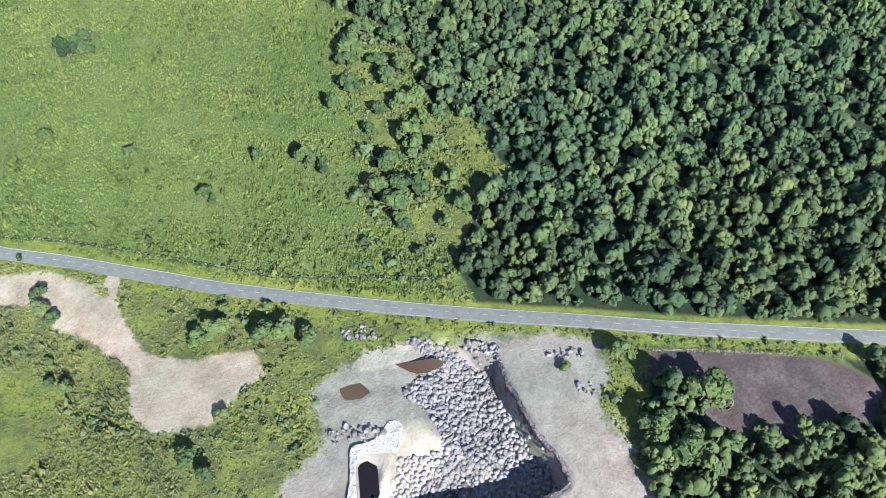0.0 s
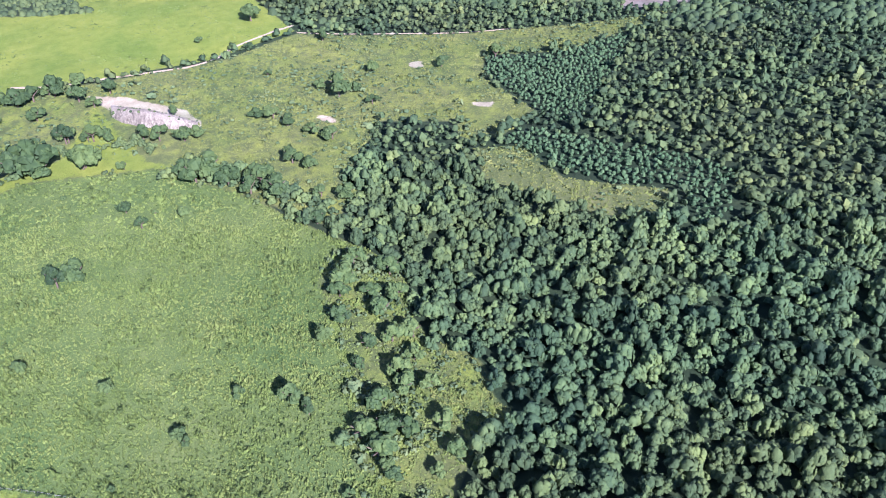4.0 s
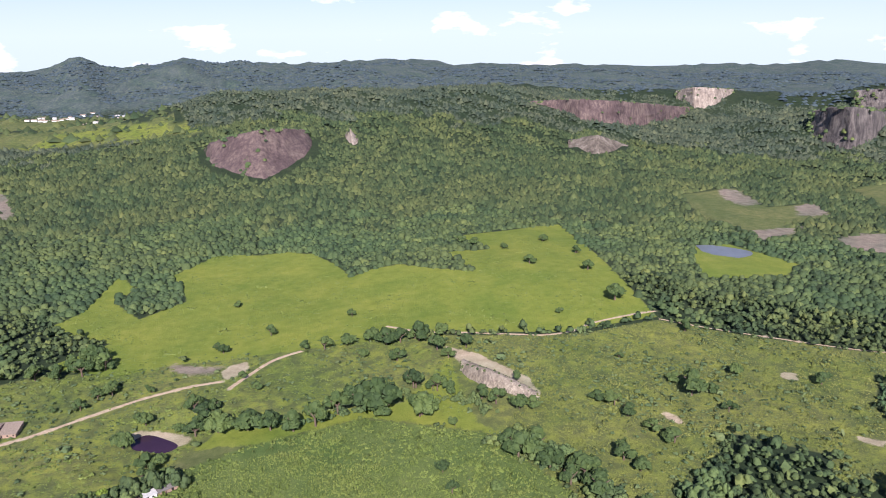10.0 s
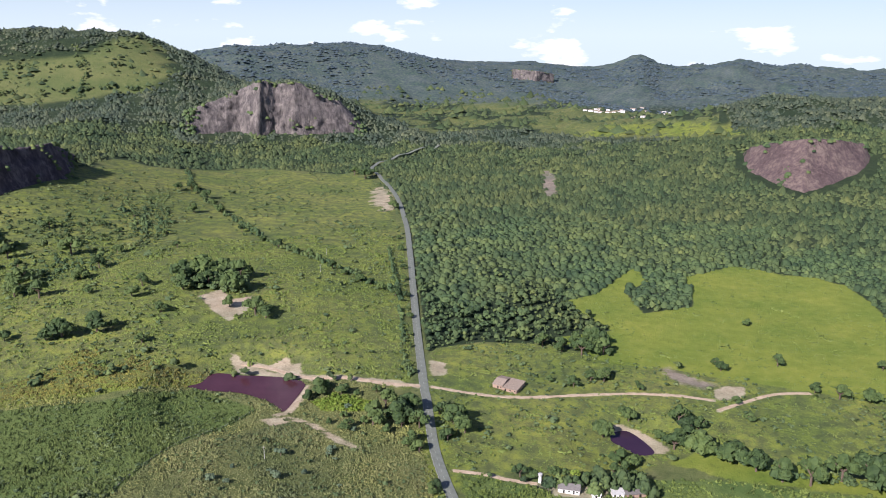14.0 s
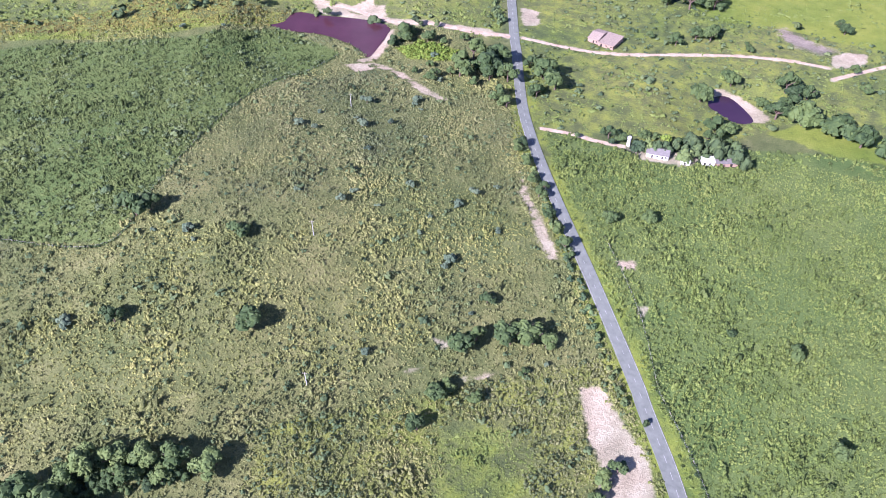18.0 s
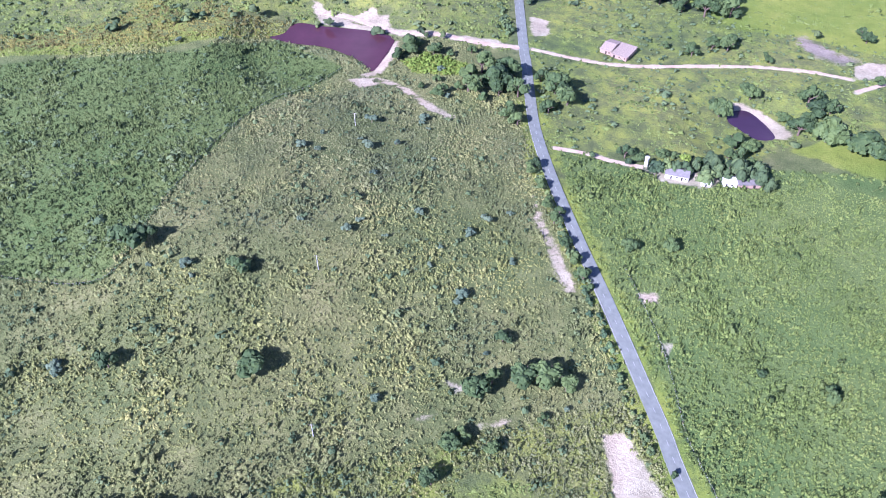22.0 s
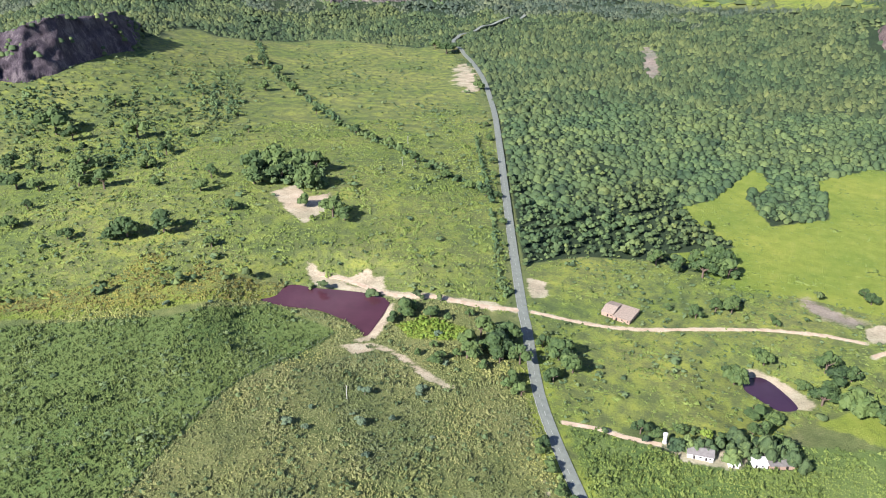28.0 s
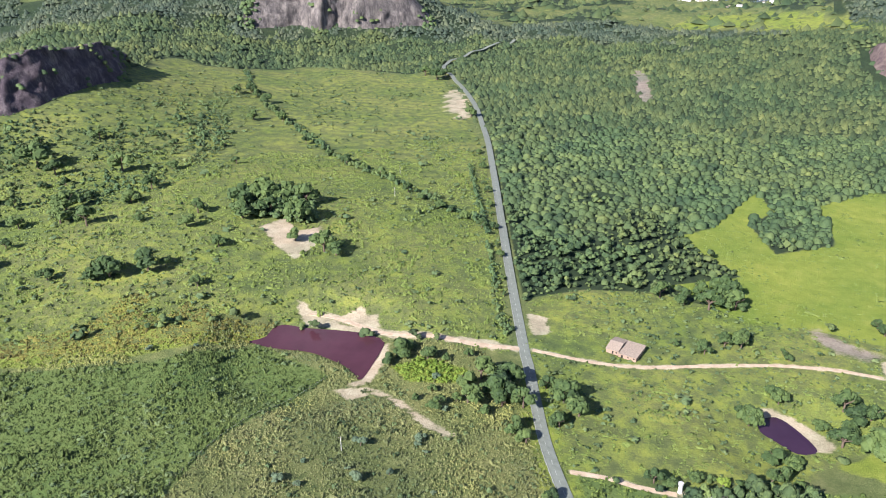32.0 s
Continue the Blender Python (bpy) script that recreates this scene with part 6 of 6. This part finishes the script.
WOOD = plain_material("grey_timber", (0.16, 0.13, 0.1), (0.27, 0.23, 0.18), 2.5, 0.85, 0.02)
CONCRETE = plain_material("pale_concrete", (0.45, 0.44, 0.42), (0.58, 0.57, 0.55), 0.8, 0.8, 0.01)


def box(bm, low, high):
    size = [b - a for a, b in zip(low, high)]
    mid = [(a + b) / 2 for a, b in zip(low, high)]
    return bmesh.ops.create_cube(bm, size=1, matrix=Matrix.Translation(mid) @ Matrix.Diagonal((*size, 1)))


def sheet(bm, a, b, c, d, thick=0.15):
    """A sloping slab through four corners."""
    v = [bm.verts.new(p) for p in (a, b, c, d)] + [bm.verts.new((p[0], p[1], p[2] - thick)) for p in (a, b, c, d)]
    for q in ((0, 1, 2, 3), (7, 6, 5, 4), (0, 4, 5, 1), (1, 5, 6, 2), (2, 6, 7, 3), (3, 7, 4, 0)):
        bm.faces.new([v[k] for k in q])
    bmesh.ops.recalc_face_normals(bm, faces=bm.faces[:])


def house(name, x, y, turn, wide, deep, eave, ridge_, wall, roof, label, openings=(), lean_to=False, z=None):
    """A house with its front along local x at y = 0 and its body behind; four walls, a roof and dark panels as shaded
    openings.
    """
    base = new(name)
    base.matrix_basis = pose(x, y, on_land(x, y) if z is None else z, 0, 0, turn)
    t = 0.22
    for n_, low, high in (("wall", (0, 0, -1), (wide, t, eave)), ("wall", (0, deep - t, -1), (wide, deep, eave)), ("wall", (0, t, -1), (t, deep - t, eave)), ("wall", (wide - t, t, -1), (wide, deep - t, eave))):
        bm = bmesh.new()
        box(bm, low, high)
        part(n_, bm, wall, base)
    o = 0.45
    if lean_to:
        bm = bmesh.new()
        sheet(bm, (-o, -o, eave + 0.12), (wide + o, -o, eave + 0.12), (wide + o, deep + o, ridge_ + 0.1), (-o, deep + o, ridge_ + 0.1))
        part("roof", bm, roof, base)
    else:
        for y0, y1 in ((-o, deep / 2), (deep + o, deep / 2)):
            bm = bmesh.new()
            sheet(bm, (-o, y0, eave - 0.1), (wide + o, y0, eave - 0.1), (wide + o, y1, ridge_), (-o, y1, ridge_))
            part("roof_slope", bm, roof, base)
        for gx_ in (0.01, wide - t - 0.01):
            bm = bmesh.new()
            v = [bm.verts.new(p) for p in ((gx_, t, eave), (gx_, deep - t, eave), (gx_, deep / 2, ridge_ - 0.2), (gx_ + t, t, eave), (gx_ + t, deep - t, eave), (gx_ + t, deep / 2, ridge_ - 0.2))]
            for q in ((0, 1, 2), (5, 4, 3), (0, 3, 4, 1), (1, 4, 5, 2), (2, 5, 3, 0)):
                bm.faces.new([v[k] for k in q])
            bmesh.ops.recalc_face_normals(bm, faces=bm.faces[:])
            part("gable", bm, wall, base)
    for kind_, at, width_ in openings:
        low, high = (0.0, 2.1) if kind_ == "door" else (1.0, 2.0)
        bm = bmesh.new()
        box(bm, (at, -0.04, low), (at + width_, 0.03, high))
        part(kind_, bm, OPENING_SHADE, base, "dark panel as the shade in an open " + kind_)
    return tagged(base, label, "house")


house("farmhouse", -13.3, 486.0, 7, 13, 8.5, 2.9, 4.6, WHITEWASH, GREY_ROOF, "white farmhouse under a grey pitched roof", (("door", 3, 1.0), ("window", 6, 1.2), ("door", 9, 1.0), ("window", 11, 1.1)))
house("farm_shed", 7.2, 487.6, 14, 5.2, 4.5, 2.4, 3.1, WHITEWASH, WHITEWASH, "small white shed with a pale roof", (("door", 2, 1.1),))
house("farm_shed", 18.9, 492.3, 20, 7.2, 5.5, 2.6, 3.2, WHITEWASH, CONCRETE, "white outbuilding with a pale flat roof", (("door", 1, 1.0), ("window", 4, 1.0)), True)
house("farm_shed", 27.0, 494.8, 26, 12.5, 8, 2.5, 3.3, CLAY_WALL, GREY_ROOF, "low grey-roofed farm outbuilding", (("door", 2, 1.4), ("door", 8, 1.4)), True)
house("tiled_house", -89.5, 611.5, -10, 8.2, 17, 3.0, 5.0, CLAY_WALL, TILE, "old clay house with a brown tiled roof by the track", (("door", 4, 1.1), ("window", 6.5, 1.0)))
house("tiled_house", -80.9, 609.0, -10, 12, 17, 2.6, 3.6, CLAY_WALL, TILE, "long low house wing with a sunken tiled roof", (("door", 2, 1.2), ("window", 6, 1.1), ("window", 10, 1.1)), True)

bm = bmesh.new()
bmesh.ops.create_cone(bm, cap_ends=True, segments=14, radius1=1.2, radius2=0.9, depth=5.0, matrix=Matrix.Translation((0, 0, 2.3)))
tank = new("water_tower")
tank.matrix_basis = pose(-25.9, 492.4, on_land(-25.9, 492.4))
part("column", bm, WHITEWASH, tank)
bm = bmesh.new()
bmesh.ops.create_cone(bm, cap_ends=True, segments=14, radius1=1.25, radius2=1.35, depth=1.4, matrix=Matrix.Translation((0, 0, 5.5)))
part("tank", bm, CONCRETE, tank)
tagged(tank, "slim white water tower in the farmyard", "tower")

# a far village of low houses
rng = np.random.default_rng(61)
for k in range(46):
    u = rng.random()
    x, y = -420 + 430 * u + rng.uniform(-35, 35), 2950 - 160 * u + rng.normal(0, 110)
    h = house("village_house", x, y, rng.uniform(-25, 25), rng.uniform(11, 20), rng.uniform(9, 14), rng.uniform(3.2, 5), rng.uniform(5.5, 7.5), WHITEWASH, TILE if k % 3 else CONCRETE, "white village house with a tiled roof", (("door", 3, 1.5),))
    tagged(h, group="village houses")


# ---- poles and fences ----
def utility_pole(x, y, tall=9.5, turn=20):
    base = new("utility_pole")
    base.matrix_basis = pose(x, y, on_land(x, y), 0, 0, turn)
    bm = bmesh.new()
    bmesh.ops.create_cone(bm, cap_ends=True, segments=8, radius1=0.2, radius2=0.12, depth=tall + 1, matrix=Matrix.Translation((0, 0, tall / 2 - 0.5)))
    part("post", bm, CONCRETE, base)
    bm = bmesh.new()
    box(bm, (-1.0, -0.06, tall - 0.7), (1.0, 0.06, tall - 0.55))
    part("crossarm", bm, WOOD, base)
    for k in (-0.85, 0, 0.85):
        bm = bmesh.new()
        bmesh.ops.create_cone(bm, cap_ends=True, segments=6, radius1=0.06, radius2=0.04, depth=0.25, matrix=Matrix.Translation((k, 0, tall - 0.44)))
        part("insulator", bm, WHITEWASH, base)
    return tagged(base, "pale concrete utility pole with a crossarm", "pole", "utility poles")


for x, y in ((-191.6, 442.2), (-142.4, 323.5), (-374.4, 877.6), (-339.6, 796.5), (-100, 250)):
    utility_pole(x, y)

POST_MESH = None


def fence(line, gap, tall, label, weeds):
    """Posts and two wires along a line, with rank weeds at their feet."""
    global POST_MESH
    base = new("fence")
    way = smooth_line(line, gap)
    z = on_land(*way.T)
    for x, y, h in zip(*way.T, z):
        if POST_MESH is None:
            bm = bmesh.new()
            bmesh.ops.create_cone(bm, cap_ends=True, segments=6, radius1=0.12, radius2=0.1, depth=1.9, matrix=Matrix.Translation((0, 0, 0.55)))
            ob = part("post", bm, WOOD, base)
            POST_MESH = ob.data
        else:
            ob = new("post", POST_MESH)
            ob.parent = base
        ob.matrix_basis = Matrix.LocRotScale((x, y, h), None, (1, 1, tall / 1.4))
    for level in (0.6, 1.15):
        bm = bmesh.new()
        rows = [[bm.verts.new((x + dx, y, h + level * tall / 1.4 + dz)) for x, y, h in zip(*way.T, z)] for dx, dz in ((-0.02, 0), (0.02, 0), (0, 0.035))]
        for a, b in ((0, 1), (1, 2), (2, 0)):
            for i in range(len(way) - 1):
                bm.faces.new((rows[a][i], rows[a][i + 1], rows[b][i + 1], rows[b][i]))
        part("wire", bm, CONCRETE, base)
    tagged(base, label, "fence")
    if weeds:
        r = np.random.default_rng(len(way))
        line_ = smooth_line(line, 1.1)
        x, y = line_[:, 0] + r.normal(0, 0.5, len(line_)), line_[:, 1] + r.normal(0, 0.5, len(line_))
        s_ = r.uniform(0.6, 1.3, len(x))
        tagged(plant("fence_weeds", BUSHES, x, y, s_, s_ * 0.9, TREE_LEAF, 71), "dark weeds along a fence line", "weeds", kind="stuff")


fence([(-290, 259), (-233, 275), (-241, 324), (-257, 421), (-242, 509)], 5.0, 1.4, "old wire fence across the brush with grey posts", True)
fence([(36, 321), (61, 287), (87, 239), (110, 197), (133, 168), (155, 139)], 5.0, 1.4, "wire fence along the meadow beside the road", True)
fence([(-14, 403), (15, 363), (36, 321)], 5.0, 1.4, "wire fence along the roadside meadow", True)
fence([(182, 46), (204, 20), (219, 2)], 2.6, 2.2, "row of pale posts beside ploughed earth", False)


# a palm in the farmyard
def palm(x, y, tall):
    base = new("palm")
    base.matrix_basis = pose(x, y, on_land(x, y))
    bm = bmesh.new()
    bmesh.ops.create_cone(bm, cap_ends=True, segments=7, radius1=0.28, radius2=0.18, depth=tall, matrix=Matrix.Translation((0, 0, tall / 2 - 0.2)))
    part("trunk", bm, BARK, base)
    r = random.Random(9)
    for k in range(14):
        bm = bmesh.new()
        a, up = k * 0.449 + r.uniform(-0.1, 0.1), r.uniform(0.1, 0.9)
        spine = [Vector((math.cos(a) * 3.4 * s_, math.sin(a) * 3.4 * s_, tall + up * 2.4 * s_ - 3.0 * s_ * s_)) for s_ in (0, 0.25, 0.5, 0.75, 1)]
        side = Vector((-math.sin(a), math.cos(a), 0))
        wide_ = (0.08, 0.42, 0.5, 0.38, 0.03)
        v = [[bm.verts.new(p + side * w * q + Vector((0, 0, -abs(q) * 0.25 * w))) for q in (-1, 0, 1)] for p, w in zip(spine, wide_)]
        for i in range(4):
            for j in range(2):
                bm.faces.new((v[i][j], v[i][j + 1], v[i + 1][j + 1], v[i + 1][j]))
        part("frond", bm, TREE_LEAF, base)
    return tagged(base, "tall palm with drooping green fronds in the farmyard", "palm")


palm(18.9, 506.0, 9.0)
